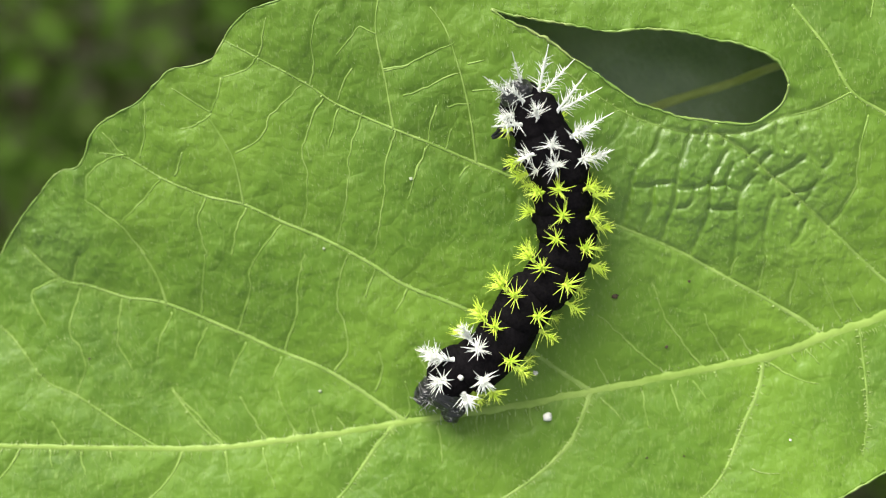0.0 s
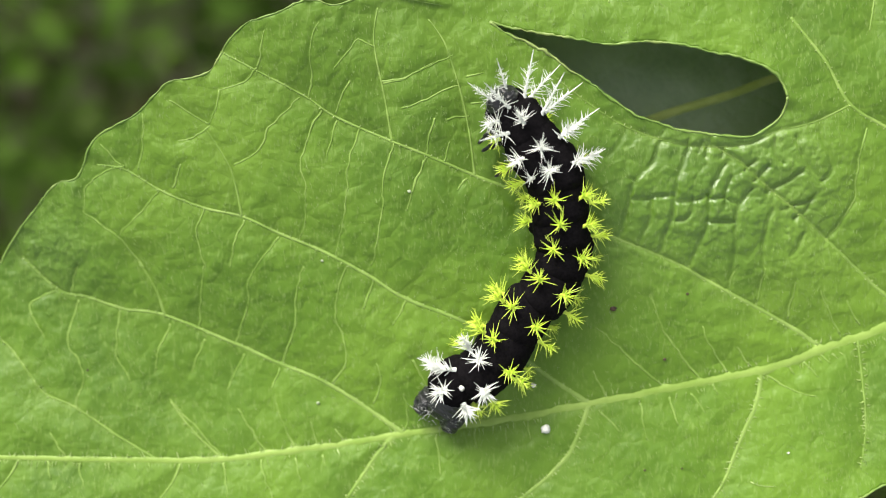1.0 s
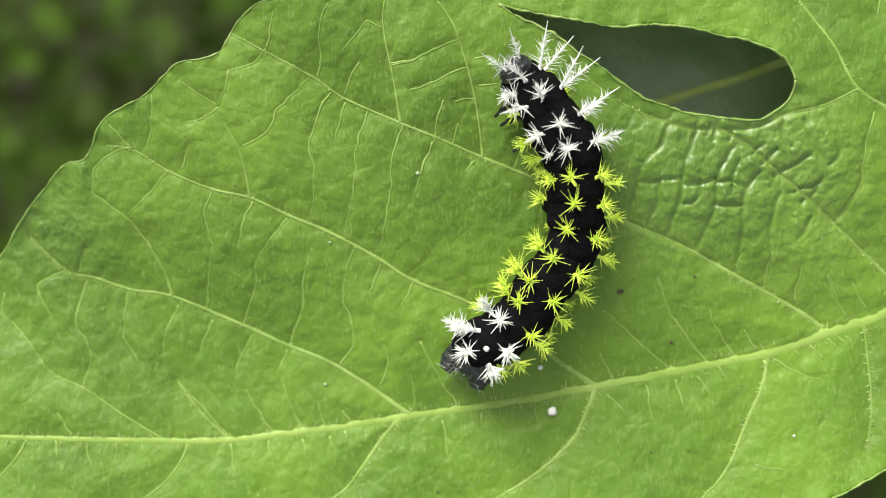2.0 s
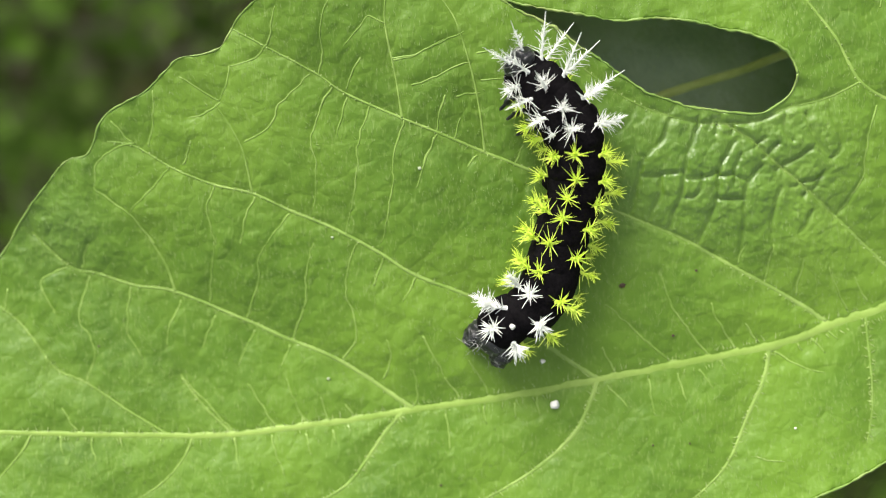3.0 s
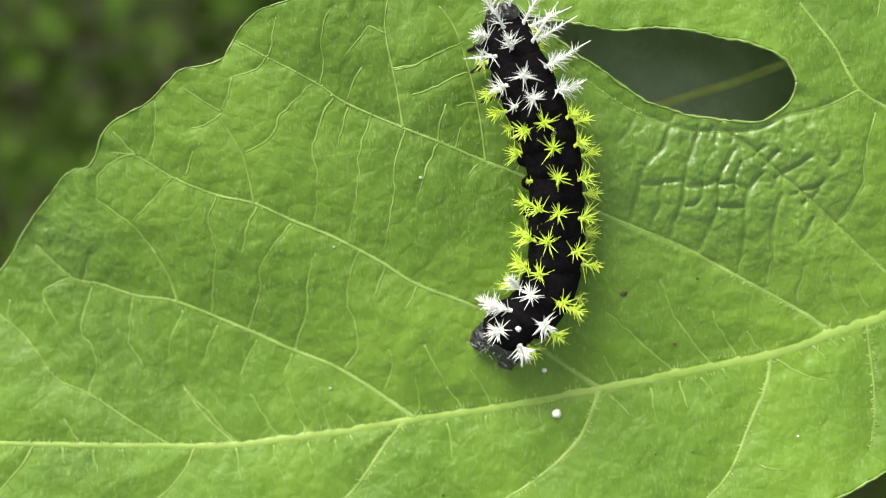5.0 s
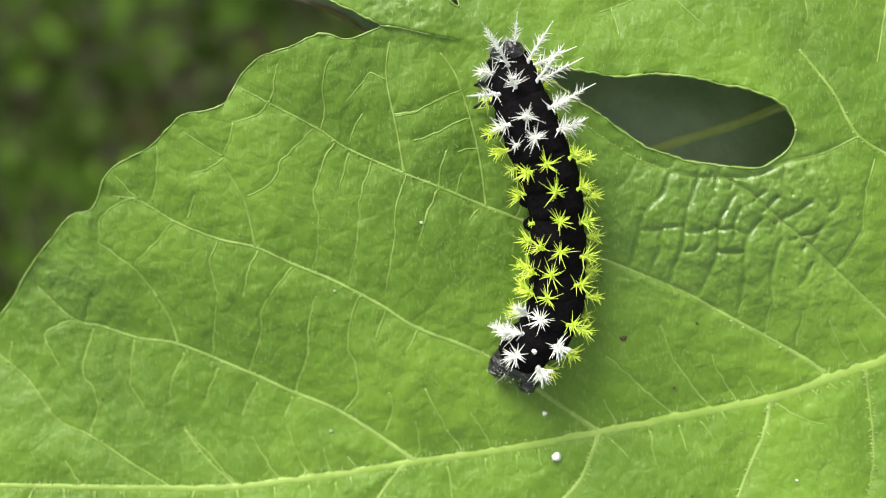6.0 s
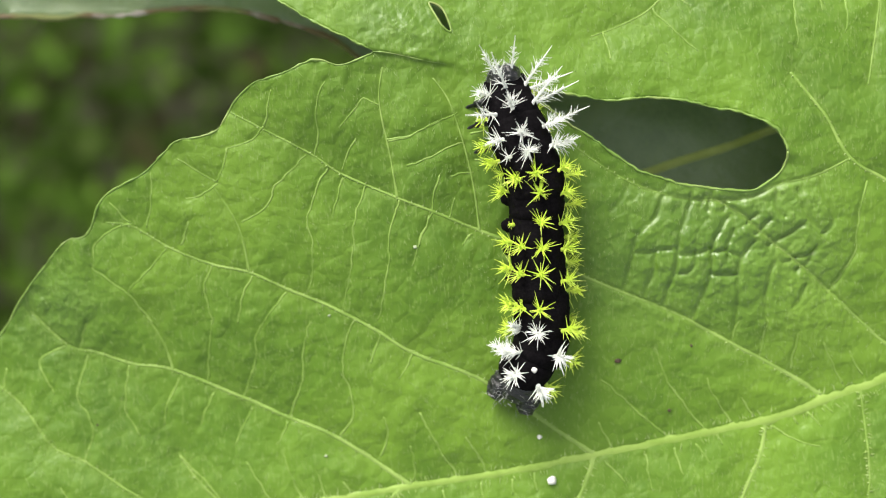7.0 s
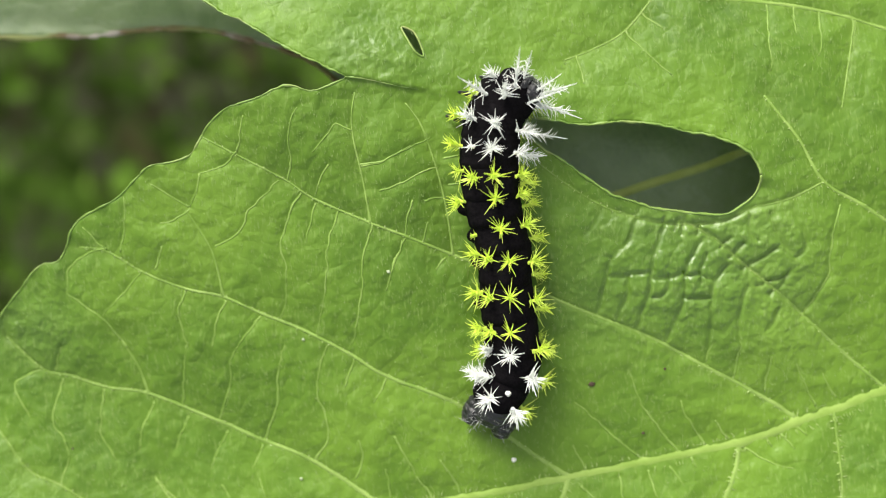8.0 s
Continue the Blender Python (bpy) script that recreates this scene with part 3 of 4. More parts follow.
def blister(q):
    """A domed rise away from a crease."""
    return 1 - (1 - min(q, 1.0)) ** 2


def lay(x, y):
    """The height of the upper face: swelling between the veins, blistered beside the gap, wavy at the margin."""
    d1 = LARGE.find((x, y, 0))[2]
    d2 = min(SMALL.find((x, y, 0))[2], d1)
    e = EDGE.find((x, y, 0))[2]
    p = puckered(x, y)
    z = fold(x, y) + 0.4 * (1 - math.exp(-((d1 / 2.6) ** 2))) + 0.15 * (1 - math.exp(-d2 / 0.45)) + 0.3 * p * blister(d2 / 0.32)
    if p > 0.04:
        a, b = 0.94 * x - 0.34 * y + 0.5 * wobble(x, y, 0.25, 3.0), 0.34 * x + 0.94 * y
        f = noise.voronoi((a * 0.5, b * 0.85, 0.3))[0]
        z += (0.06 * p * blister((f[1] - f[0]) / 0.2) + p * (0.2 * wobble(x, y, 0.7, 1.0) + 0.09 * wobble(x, y, 1.9, 2.0) + 0.05 * wobble(x, y, 3.6, 4.0))) * (1 - math.exp(-d2 / 0.3))
    z += 0.5 * wobble(x, y, 0.05, 2.0) + 0.16 * wobble(x, y, 0.35, 4.0) + 0.1 * wobble(x, y, 0.9, 5.0) + 0.045 * wobble(x, y, 1.8, 6.0)
    z += 3.0 * math.exp(-(((x + 14) / 12) ** 2) - ((y - 28) / 11) ** 2)
    z += 0.75 * math.exp(-(((x + 34) / 11) ** 2) - ((y - 9) / 13) ** 2) + 0.9 * math.exp(-(((x + 3) / 6) ** 2) - ((y - 11) / 12) ** 2)
    if -8.5 < x < 6.5 and 20 < y < 32:
        beyond = y - np.interp(x, OVERLAP[:, 0], OVERLAP[:, 1])
        closed = min(1.0, (x + 8.5) / 2.0, max(0.0, 4.0 - x) / 4.5)
        z += closed * 0.4 * math.exp(-max(beyond, 0.0) / 2.0) / (1 + math.exp(max(-30.0, min(30.0, -beyond / 0.09))))
    z += math.exp(-e / 1.6) * (0.35 * wobble(x, y, 0.3, 8.0) + 0.22 * wobble(x, y, 0.85, 11.0))
    return z


def beside_vein(x, y):
    """How near a vein runs, 0 to 1: the tissue along veins is paler."""
    return 0.12 * math.exp(-SMALL.find((x, y, 0))[2] / 0.3) + 0.5 * math.exp(-LARGE.find((x, y, 0))[2] / 0.6)


leaf = tagged(new("leaf"), "large lobed green leaf with pale raised veins and wavy margin", "leaf")
blade_mesh("blade", MARGIN, [TEAR, HOLE], lay, 0.3, (-48, -34, 48, 36), LEAF, leaf, 0.22, rails([*CROSS_VEINS, *FURROWS, *SIDE_VEINS]), beside_vein, ((13, -3, 43, 14), (-47, -6, -35, 7), (-10, 24, 3, 32)))
mesh_object("midrib", *vein_tube(MIDRIB, 1.85, 0.3, lay, 0.35, 14, lift=0.06, rough=0.16, flat=0.38), VEIN, leaf, label="thick pale yellow-green midrib")
for i, line in enumerate(SIDE_VEINS):
    big = (0.6, 0.11) if i in (0, 1, 2, 8, 9, 11) else (0.45, 0.24) if i in (3, 4, 14) else (0.16, 0.08) if i == 5 else (0.22, 0.12)
    mesh_object("side_vein", *vein_tube(line, *big, lay, 0.3, 9, lift=0.04, rough=0.4, flat=0.36, flare=1.0 if big[0] > 0.6 else 0.4), VEIN if big[0] > 0.6 else FINE_VEIN, leaf)
cross = mesh_object("vein_net", *joined([vein_tube(c, 0.2, 0.09, lay, 0.0, 6, lift=0.03, rough=0.5, flat=0.4) for c in CROSS_VEINS]), FINE_VEIN, leaf)
tagged(cross, "net of fine pale cross veins", kind="stuff")
loop = np.concatenate([MARGIN, MARGIN[:1]])
mesh_object("rim", *vein_tube(loop, 0.2, 0.2, lay, 0.3, 6, rough=1.1), RIM, leaf, label="thin pale thickened leaf edge")
hole_loop = np.concatenate([HOLE, HOLE[:1]])
mesh_object("hole_rim", *vein_tube(hole_loop, 0.26, 0.26, lay, 0.3, 6, rough=0.9), RIM, leaf, label="thin pale edge of the eaten hole")
mesh_object("overlap_rim", *vein_tube(OVERLAP[OVERLAP[:, 0] < 0.5], 0.2, 0.06, lay, 0.2, 6, rough=1.0), RIM, leaf, label="thin pale edge where the lobes overlap")
tear_loop = np.concatenate([TEAR, TEAR[:1]])
mesh_object("tear_rim", *vein_tube(tear_loop, 0.24, 0.24, lay, 0.4, 6), RIM, leaf, label="dry pale edge of a small tear")


def needle(base, way, length, r, sides=4):
    """A thin cone from base along way."""
    w = Vector(way).normalized()
    u = w.orthogonal().normalized()
    v = w.cross(u)
    b = Vector(base)
    verts = [tuple(b + (u * math.cos(2 * math.pi * k / sides) + v * math.sin(2 * math.pi * k / sides)) * r) for k in range(sides)]
    verts.append(tuple(b + w * length))
    return verts, [[k, (k + 1) % sides, sides] for k in range(sides)] + [list(range(sides))[::-1]]


# stiff hairs along the ribs
rnd = random.Random(5)
hairs = []
for line, every, long, w0, w1 in [(MIDRIB, 1, 0.9, 0.8, 0.14)] + [(s, 2, 0.32, 0.22, 0.04) for s in SIDE_VEINS[:8]] + [(s, 1, 0.6, 0.28, 0.05) for s in SIDE_VEINS[8:12]]:
    d = np.gradient(line, axis=0)
    for i in range(2, len(line) - 2, every):
        x, y = line[i]
        if abs(x) > 56:
            continue
        n = np.array((-d[i][1], d[i][0])) / np.linalg.norm(d[i]) * rnd.choice((-1, 1))
        out = w0 + (w1 - w0) * i / len(line)
        way = (n[0] + rnd.uniform(-0.5, 0.5), n[1] + rnd.uniform(-0.5, 0.5), rnd.uniform(0.05, 0.6))
        hairs.append(needle((x + out * n[0], y + out * n[1], lay(x, y) + 0.1), way, long * rnd.uniform(0.35, 1.0), 0.065, 3))
tagged(mesh_object("hairs", *joined(hairs), HAIR, leaf, smooth=False), "short stiff pale hairs along the veins", kind="stuff")


# a thin down of short hairs over the blade
rnd = random.Random(17)
down = []
while len(down) < 15000:
    x, y = rnd.uniform(-46, 47), rnd.uniform(-33, 35)
    if wobble(x, y, 0.12, 20.0) + rnd.uniform(-0.35, 0.5) < 0.0:
        continue
    a = rnd.gauss(1.75, 0.35)
    way = (math.cos(a), math.sin(a), rnd.uniform(0.05, 0.3))
    down.append((x, y, way, rnd.uniform(0.3, 0.85)))
kept = inside(MARGIN, np.array([(d[0], d[1]) for d in down]))
kept &= ~inside(HOLE, np.array([(d[0], d[1]) for d in down]))
down = [needle((x, y, lay(x, y) + 0.02), way, long * 0.7, 0.02, 3) for (x, y, way, long), k in zip(down, kept) if k]
tagged(mesh_object("down", *joined(down), DOWN, leaf, smooth=False), "thin down of short pale hairs", kind="stuff")

# ---- the leaf below ----
def lay_below(x, y):
    return -9.0 - 0.3 * max(0.0, y - 32) + 0.7 * wobble(x, y, 0.05, 12.0) + 0.25 * wobble(x, y, 0.3, 14.0)


UNDER = curve(
    [(-80.5, 30.7), (-67.2, 32.0), (-54.1, 32.9), (-47.6, 32.9), (-43.8, 32.7), (-41.2, 33.0), (-37.3, 32.8), (-32.1, 33.4), (-27.6, 33.5), (-23.8, 33.1), (-20.0, 32.1), (-15.5, 30.7), (-11.8, 29.0), (-6.8, 24.0), (0.6, 11.9), (9.4, 6.0), (25.0, 3.9), (37.5, 6.2), (53.0, 11.0), (71.3, 21.8), (65.4, 49.5), (35.1, 65.8), (-8.4, 70.4), (-46.8, 67.3), (-73.1, 56.7), (-90.0, 41.8)],
    0.5, closed=True)
UNDER_RIB = curve([(-3.3, 5.0), (9.4, 9.6), (23.9, 14.5), (28.1, 15.8), (31.5, 16.8), (36.4, 18.6), (46.9, 22.0), (62.2, 26.0)], 0.5)
leaf_below = tagged(new("leaf"), "shaded dull grey-green leaf with browned edge under another", "leaf")
blade_mesh("blade", UNDER, [], lay_below, 0.9, (-50, -10, 50, 45), LEAF_BELOW, leaf_below, 0.22)
mesh_object("midrib", *vein_tube(UNDER_RIB, 1.15, 0.85, lay_below, 0.2, 8), VEIN_BELOW, leaf_below, label="olive midrib")
loop = np.concatenate([UNDER, UNDER[:1]])
mesh_object("rim", *vein_tube(loop, 0.6, 0.6, lay_below, 0.4, 6, rough=0.8), RIM_BELOW, leaf_below, label="browned and ragged leaf edge")

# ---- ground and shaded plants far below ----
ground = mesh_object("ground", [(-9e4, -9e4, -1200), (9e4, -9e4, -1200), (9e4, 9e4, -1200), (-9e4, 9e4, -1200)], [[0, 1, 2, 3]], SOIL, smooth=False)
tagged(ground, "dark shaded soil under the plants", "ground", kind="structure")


def far_leaf(size, rnd):
    """One small ovate leaf folded along its middle."""
    verts, faces = [], []
    for i in range(7):
        u = i / 6
        w = size * 0.36 * math.sin(math.pi * u**0.8) ** 0.8
        z = -size * 0.25 * u * u
        verts += [(-w, u * size, z + 0.25 * w), (0, u * size, z), (w, u * size, z + 0.25 * w)]
    for i in range(6):
        a = i * 3
        faces += [[a, a + 1, a + 4, a + 3], [a + 1, a + 2, a + 5, a + 4]]
    return verts, faces


rnd = random.Random(21)
pieces = []
for _ in range(30000):
    r, a = 950 * math.sqrt(rnd.random()), rnd.uniform(0, 2 * math.pi)
    x, y = r * math.cos(a), r * math.sin(a)
    top = -360 - 0.2 * r + 150 * wobble(x, y, 0.005, 31.0)
    z = top - (top + 1190) * rnd.random() ** 1.8
    m = pose(x, y, z, rnd.uniform(-50, 40), rnd.uniform(-40, 40), rnd.uniform(0, 360))
    v, f = far_leaf(rnd.uniform(9, 26), rnd)
    pieces.append(([tuple(m @ Vector(p)) for p in v], f))
for _ in range(160):
    r, a = 900 * math.sqrt(rnd.random()), rnd.uniform(0, 2 * math.pi)
    x, y = r * math.cos(a), r * math.sin(a)
    pieces.append(needle((x, y, -1205), (rnd.uniform(-0.15, 0.15), rnd.uniform(-0.15, 0.15), 1), rnd.uniform(400, 700), 4.0, 6))
tagged(mesh_object("undergrowth", *joined(pieces), UNDERSTORY), "dense dark green undergrowth, out of focus", "undergrowth", kind="stuff")


# ---- grains and specks on the leaf ----
def grain(name, x, y, size, mat, label, category, flat=0.8, seed=1):
    bm = bmesh.new()
    bmesh.ops.create_icosphere(bm, subdivisions=2, radius=size * MM)
    for v in bm.verts:
        k = 1 + 0.5 * noise.noise(v.co / (size * MM) * 1.3 + Vector((seed, 0, 0)))
        v.co = Vector((v.co.x * k, v.co.y * k * 0.85, v.co.z * k * flat))
    me = bpy.data.meshes.new(name)
    bm.to_mesh(me)
    bm.free()
    me.polygons.foreach_set("use_smooth", [True] * len(me.polygons))
    me.materials.append(mat)
    ob = new(name, me)
    ob.location = Vector((x, y, lay(x, y) + size * flat * 0.75)) * MM
    return tagged(ob, label, category)


for i, ((x, y), size) in enumerate(zip([(10.8, -18.8), (9.5, -14.2), (-12.3, -1.1), (-3.1, 5.9), (-13.1, -16.1), (-0.0, -29.3), (35.6, -21.1)], (0.5, 0.26, 0.14, 0.2, 0.17, 0.38, 0.13))):
    grain("grain", x, y, size, DULL if i in (2, 3, 4) else CHALK, "tiny dull grey-green grain lying on the leaf" if i in (2, 3, 4) else "tiny white grain lying on the green leaf", "grain", 0.25 if i in (1, 3, 5) else 0.7, i)
for i, ((x, y), size) in enumerate(zip([(17.7, -6.2), (23.1, -11.5), (25.3, -4.7), (-37.5, -12.6), (-1.2, -27.2), (5.8, -28.9), (20.9, -22.9), (24.7, -22.7)], (0.32, 0.17, 0.15, 0.12, 0.13, 0.13, 0.12, 0.1))):
    grain("speck", x, y, size, BROWN, "tiny dark brown speck lying on the leaf", "speck", 0.3, i + 10)


fibre = mesh_object("fibre", *vein_tube(curve([(31.6, -24.0), (32.4, -24.3), (33.3, -24.4), (34.3, -24.4)]), 0.07, 0.04, lay, 0.0, 5, lift=0.05), HAIR)
tagged(fibre, "short pale curved fibre lying on the leaf", "fibre")


# ---- the caterpillar ----
def spike_piece(base, way, length, r0, r1, sides=5):
    """A stiff bristle: a narrow cone with a blunt tip."""
    w = Vector(way).normalized()
    u = w.orthogonal().normalized()
    v = w.cross(u)
    b = Vector(base)
    verts = []
    for at, r in ((0.0, r0), (0.6, 0.45 * r0 + 0.55 * r1), (1.0, r1)):
        verts += [tuple(b + w * (at * length) + (u * math.cos(2 * math.pi * k / sides) + v * math.sin(2 * math.pi * k / sides)) * r) for k in range(sides)]
    faces = [[i * sides + k, i * sides + (k + 1) % sides, (i + 1) * sides + (k + 1) % sides, (i + 1) * sides + k] for i in (0, 1) for k in range(sides)]
    return verts, faces + [[2 * sides + k for k in range(sides)]]


def scolus_mesh(name, spike, count, long, spread, mat, seed, thick=1.0):
    """A spine: a wart, a tapering stalk and bristles that stand out round it."""
    rnd = random.Random(seed)
    pieces = [spike_piece((0, 0, -0.3), (0, 0, 1), 0.45, 0.3, 0.2, 8), spike_piece((0, 0, 0.1), (0, 0, 1), 0.4, 0.2, 0.13, 8),
              spike_piece((0, 0, 0), (rnd.uniform(-0.08, 0.08), rnd.uniform(-0.08, 0.08), 1), spike, 0.17 * thick, 0.03, 6)]
    for k in range(count):
        f = k / count
        a = 2 * math.pi * (k * 0.382 + rnd.uniform(-0.1, 0.1))
        h = 0.15 + (spike * 0.7 - 0.15) * f
        up = math.tan(radians(rnd.uniform(spread - 18, spread + 38)))
        pieces.append(spike_piece((0, 0, h), (math.cos(a), math.sin(a), up), long * rnd.uniform(0.6, 1.3) * (1.12 - 0.6 * f), 0.062 * thick, 0.008, 5))
    me = bpy.data.meshes.new(name)
    v, f = joined(pieces)
    # every bristle is rooted in the stalk
    roots = np.cumsum([0] + [len(q[0]) for q in pieces])
    stalk = [int(roots[2]) + k for k in range(12)]
    for at in roots[[0, 1]].tolist() + roots[3:-1].tolist():
        b = Vector(v[at])
        f.append([at, at + 1, min(stalk, key=lambda k: (Vector(v[k]) - b).length)])
    me.from_pydata([(x * MM, y * MM, z * MM) for x, y, z in v], [], f)
    me.materials.append(mat)
    return me


STARS = {
    "white": [scolus_mesh("spine", 1.6, 38, 1.5, 28, WHITE, s, 1.25) for s in (1, 2, 3)],
    "lime": [scolus_mesh("spine", 1.7, 30, 1.8, 27, LIME, s, 1.1) for s in (4, 5, 6)],
    "white_side": [scolus_mesh("spine", 2.8, 46, 1.5, 28, WHITE, s, 0.95) for s in (7, 8)],
    "lime_side": [scolus_mesh("spine", 2.3, 30, 1.6, 24, LIME, s, 1.0) for s in (9, 10)],
    "white_long": [scolus_mesh("spine", 4.7, 34, 1.35, 34, WHITE, s, 0.85) for s in (11, 12)],
    "white_bush": [scolus_mesh("spine", 1.9, 48, 1.75, 28, WHITE, s, 1.5) for s in (18, 19)],
    "white_plume": [scolus_mesh("spine", 3.4, 60, 1.6, 28, WHITE, s, 1.25) for s in (17,)],
    "small_white": [scolus_mesh("spine", 1.1, 19, 1.3, 24, WHITE, s, 0.85) for s in (13,)],
    "small_lime": [scolus_mesh("spine", 1.2, 22, 1.45, 24, LIME, s, 0.8) for s in (14, 15)],
    "knob_lime": [scolus_mesh("spine", 0.8, 12, 0.6, 24, LIME, s, 1.0) for s in (16,)],
}


def barrel(half, r, high=0.95, taper=0.0, blunt=4.6):
    """One body ring: a plump barrel with two shallow folds, flatter below."""
    verts, faces = [], []
    rings, sides = 17, 28
    for i in range(rings):
        u = -1 + 2 * i / (rings - 1)
        k = max(0.0, 1 - abs(u) ** blunt) ** 0.5
        k *= 1 - 0.035 * math.exp(-(((abs(u) - 0.42) / 0.09) ** 2))
        k *= 1 + taper * u
        for j in range(sides):
            a = 2 * math.pi * j / sides
            x, z = math.sin(a) * r * k, math.cos(a) * r * k * high
            bump = 1 + 0.03 * noise.noise((x * 1.1, u * 2.5, z * 1.1))
            verts.append((x * bump, u * half, max(z * bump, -0.82 * r)))
    for i in range(rings - 1):
        for j in range(sides):
            a, b = i * sides + j, i * sides + (j + 1) % sides
            faces.append([a, a + sides, b + sides, b])
    return verts, faces


def leg_mesh(name, length, r0, r1, mat):
    """A short jointed leg hanging down from its root."""
    verts, faces = [], []
    stops = [(0, r0), (0.3, r0 * 1.08), (0.36, r0 * 0.85), (0.65, (r0 + r1) / 2), (0.7, r1 * 0.9), (0.93, r1 * 0.8), (1.0, r1 * 0.4)]
    for u, r in stops:
        for k in range(10):
            a = 2 * math.pi * k / 10
            verts.append((math.cos(a) * r, math.sin(a) * r, -u * length))
    for i in range(len(stops) - 1):
        for k in range(10):
            a, b = i * 10 + k, i * 10 + (k + 1) % 10
            faces.append([a, a + 10, b + 10, b])
    faces.append([(len(stops) - 1) * 10 + k for k in range(10)][::-1])
    me = bpy.data.meshes.new(name)
    me.from_pydata([(x * MM, y * MM, z * MM) for x, y, z in verts], [], faces)
    me.polygons.foreach_set("use_smooth", [True] * len(me.polygons))
    me.materials.append(mat)
    return me


LEG = leg_mesh("leg", 2.9, 0.5, 0.22, HORN)
PROLEG = leg_mesh("proleg", 1.7, 0.85, 0.7, VELVET)

caterpillar = tagged(new("caterpillar"), "black velvety caterpillar with branched white and lime-green spines", "caterpillar")
caterpillar.location = (0.009, 0, 0)
SEGMENTS = {}
pick = random.Random(3)


def segment(key, half, r, spines, legs=None, high=0.95, taper=0.0, blunt=4.6):
    """One body ring with its spines, given as (angle from the back, along, kind, lean forward, tilt where it is not the angle, yaw)."""
    ob = mesh_object("body_ring", *barrel(half * 1.26, r, high, taper, blunt), VELVET, caterpillar)
    for angle, along, kind, lean, *turn in spines:
        a = radians(angle)
        tilt, yaw = turn or (angle, 0)
        m = pose(math.sin(a) * r * 0.97 * MM, along * MM, math.cos(a) * r * 0.97 * high * MM) @ pose(0, 0, 0, 0, 0, yaw) @ pose(0, 0, 0, -lean, 0, 0) @ pose(0, 0, 0, 0, tilt, 0) @ pose(0, 0, 0, 0, 0, pick.uniform(0, 360))
        sp = shared("spine", pick.choice(STARS[kind]), ob, m)
        sp["label"] = "branched white spine" if "white" in kind else "branched lime-green spine"
    for side in (-1, 1) if legs else ():
        shared("leg" if legs is LEG else "proleg", legs, ob, pose(side * r * 0.55 * MM, 0, -r * 0.45 * MM, 0, -side * (40 if legs is LEG else 12), 0))
    SEGMENTS[key] = ob
    return ob


LW, LL = "white_side", "lime_side"
segment("t1", 1.9, 2.35, [(-28, 0.5, "white_long", 48), (28, 0.5, "white_long", 44), (-68, 0.2, LW, 26), (66, 0.2, "white_long", 26), (100, 0, "small_lime", 0)], LEG)
segment("t2", 2.1, 2.7, [(-26, 0, LW, 26), (28, 0, "white_long", 34), (60, 0.1, "white_long", 18), (-66, 0, "white_long", 14), (98, -0.3, "small_lime", 0), (-100, 0, "small_lime", 0)], LEG)
segment("r1", 2.2, 2.95, [(-26, 0, "white", 0), (26, 0, LW, 3), (62, 0.2, "white_long", 10), (-66, 0, LW, 3), (96, 0, "small_lime", 0), (-98, 0, LL, 0)], LEG)
segment("r2", 2.3, 3.0, [(-26, 0, "white", 0), (26, 0, "white", 0), (62, 0, LW, 3), (-62, 0, "small_white", 0), (98, 0, "small_lime", 0), (-96, 0, LL, 0)])
segment("r3", 2.4, 3.0, [(-26, 0, "lime", 12), (26, 0, "lime", 12), (66, -0.6, LL, 6), (-60, 0, "lime", 10), (100, 0.4, "small_lime", 0), (-96, 0.9, "small_lime", 0)])
segment("r4", 2.4, 2.9, [(-26, 0, "lime", 12), (26, 0, "lime", 12), (70, -1.0, LL, 6), (-96, 0.6, "lime", 0), (100, 0.4, "small_lime", 0)], PROLEG)
segment("r5", 2.5, 2.75, [(-26, 0, "lime", 12), (26, 0, "lime", 12), (72, -1.3, LL, 6), (-88, 0, "knob_lime", 0), (102, 0.5, "small_lime", 0)], PROLEG)
segment("r6", 2.6, 2.78, [(-26, 0, "lime", 12), (26, 0, "lime", 12), (74, -1.2, LL, 6), (-62, 0.2, "lime", 10), (-92, 0.7, "lime", 4), (102, 0.6, "small_lime", 0)], PROLEG)
segment("r7", 2.6, 2.8, [(-26, 0.2, "lime", 12), (26, -0.3, "lime", 12), (74, -1.3, LL, 6), (-62, 0.3, "lime", 10), (-92, 0.9, "lime", 4), (102, 0.5, "small_lime", 0)], PROLEG)
segment("r8", 2.5, 2.85, [(-26, 0.4, "lime", 12), (28, -1.5, "lime", 12), (70, -1.6, "lime", 0), (-60, 0.5, "lime", 10), (-88, 0.9, "lime", 4), (98, -0.4, "small_lime", 0)])
segment("r9", 2.4, 2.8, [(-24, 0.6, "white_bush", 2), (26, -1.0, "white_bush", 4), (-58, 0.4, LW, 6), (70, -1.0, "lime", 0), (-90, 0, "lime", 0)])
rear = segment("r10", 2.3, 2.65, [(-32, 0.8, "white_plume", -10, -70, 38), (-58, 0.1, LW, -14, -76, 20), (-10, -1.0, "white_bush", -26), (50, -0.6, "white_bush", -18), (84, 0, "lime", 0)], blunt=2.8)
tail = segment("tail", 1.7, 2.3, [], taper=0.1, blunt=2.2)
tail.data.materials[0] = HORN
tail["label"] = "creased grey-black last body ring"


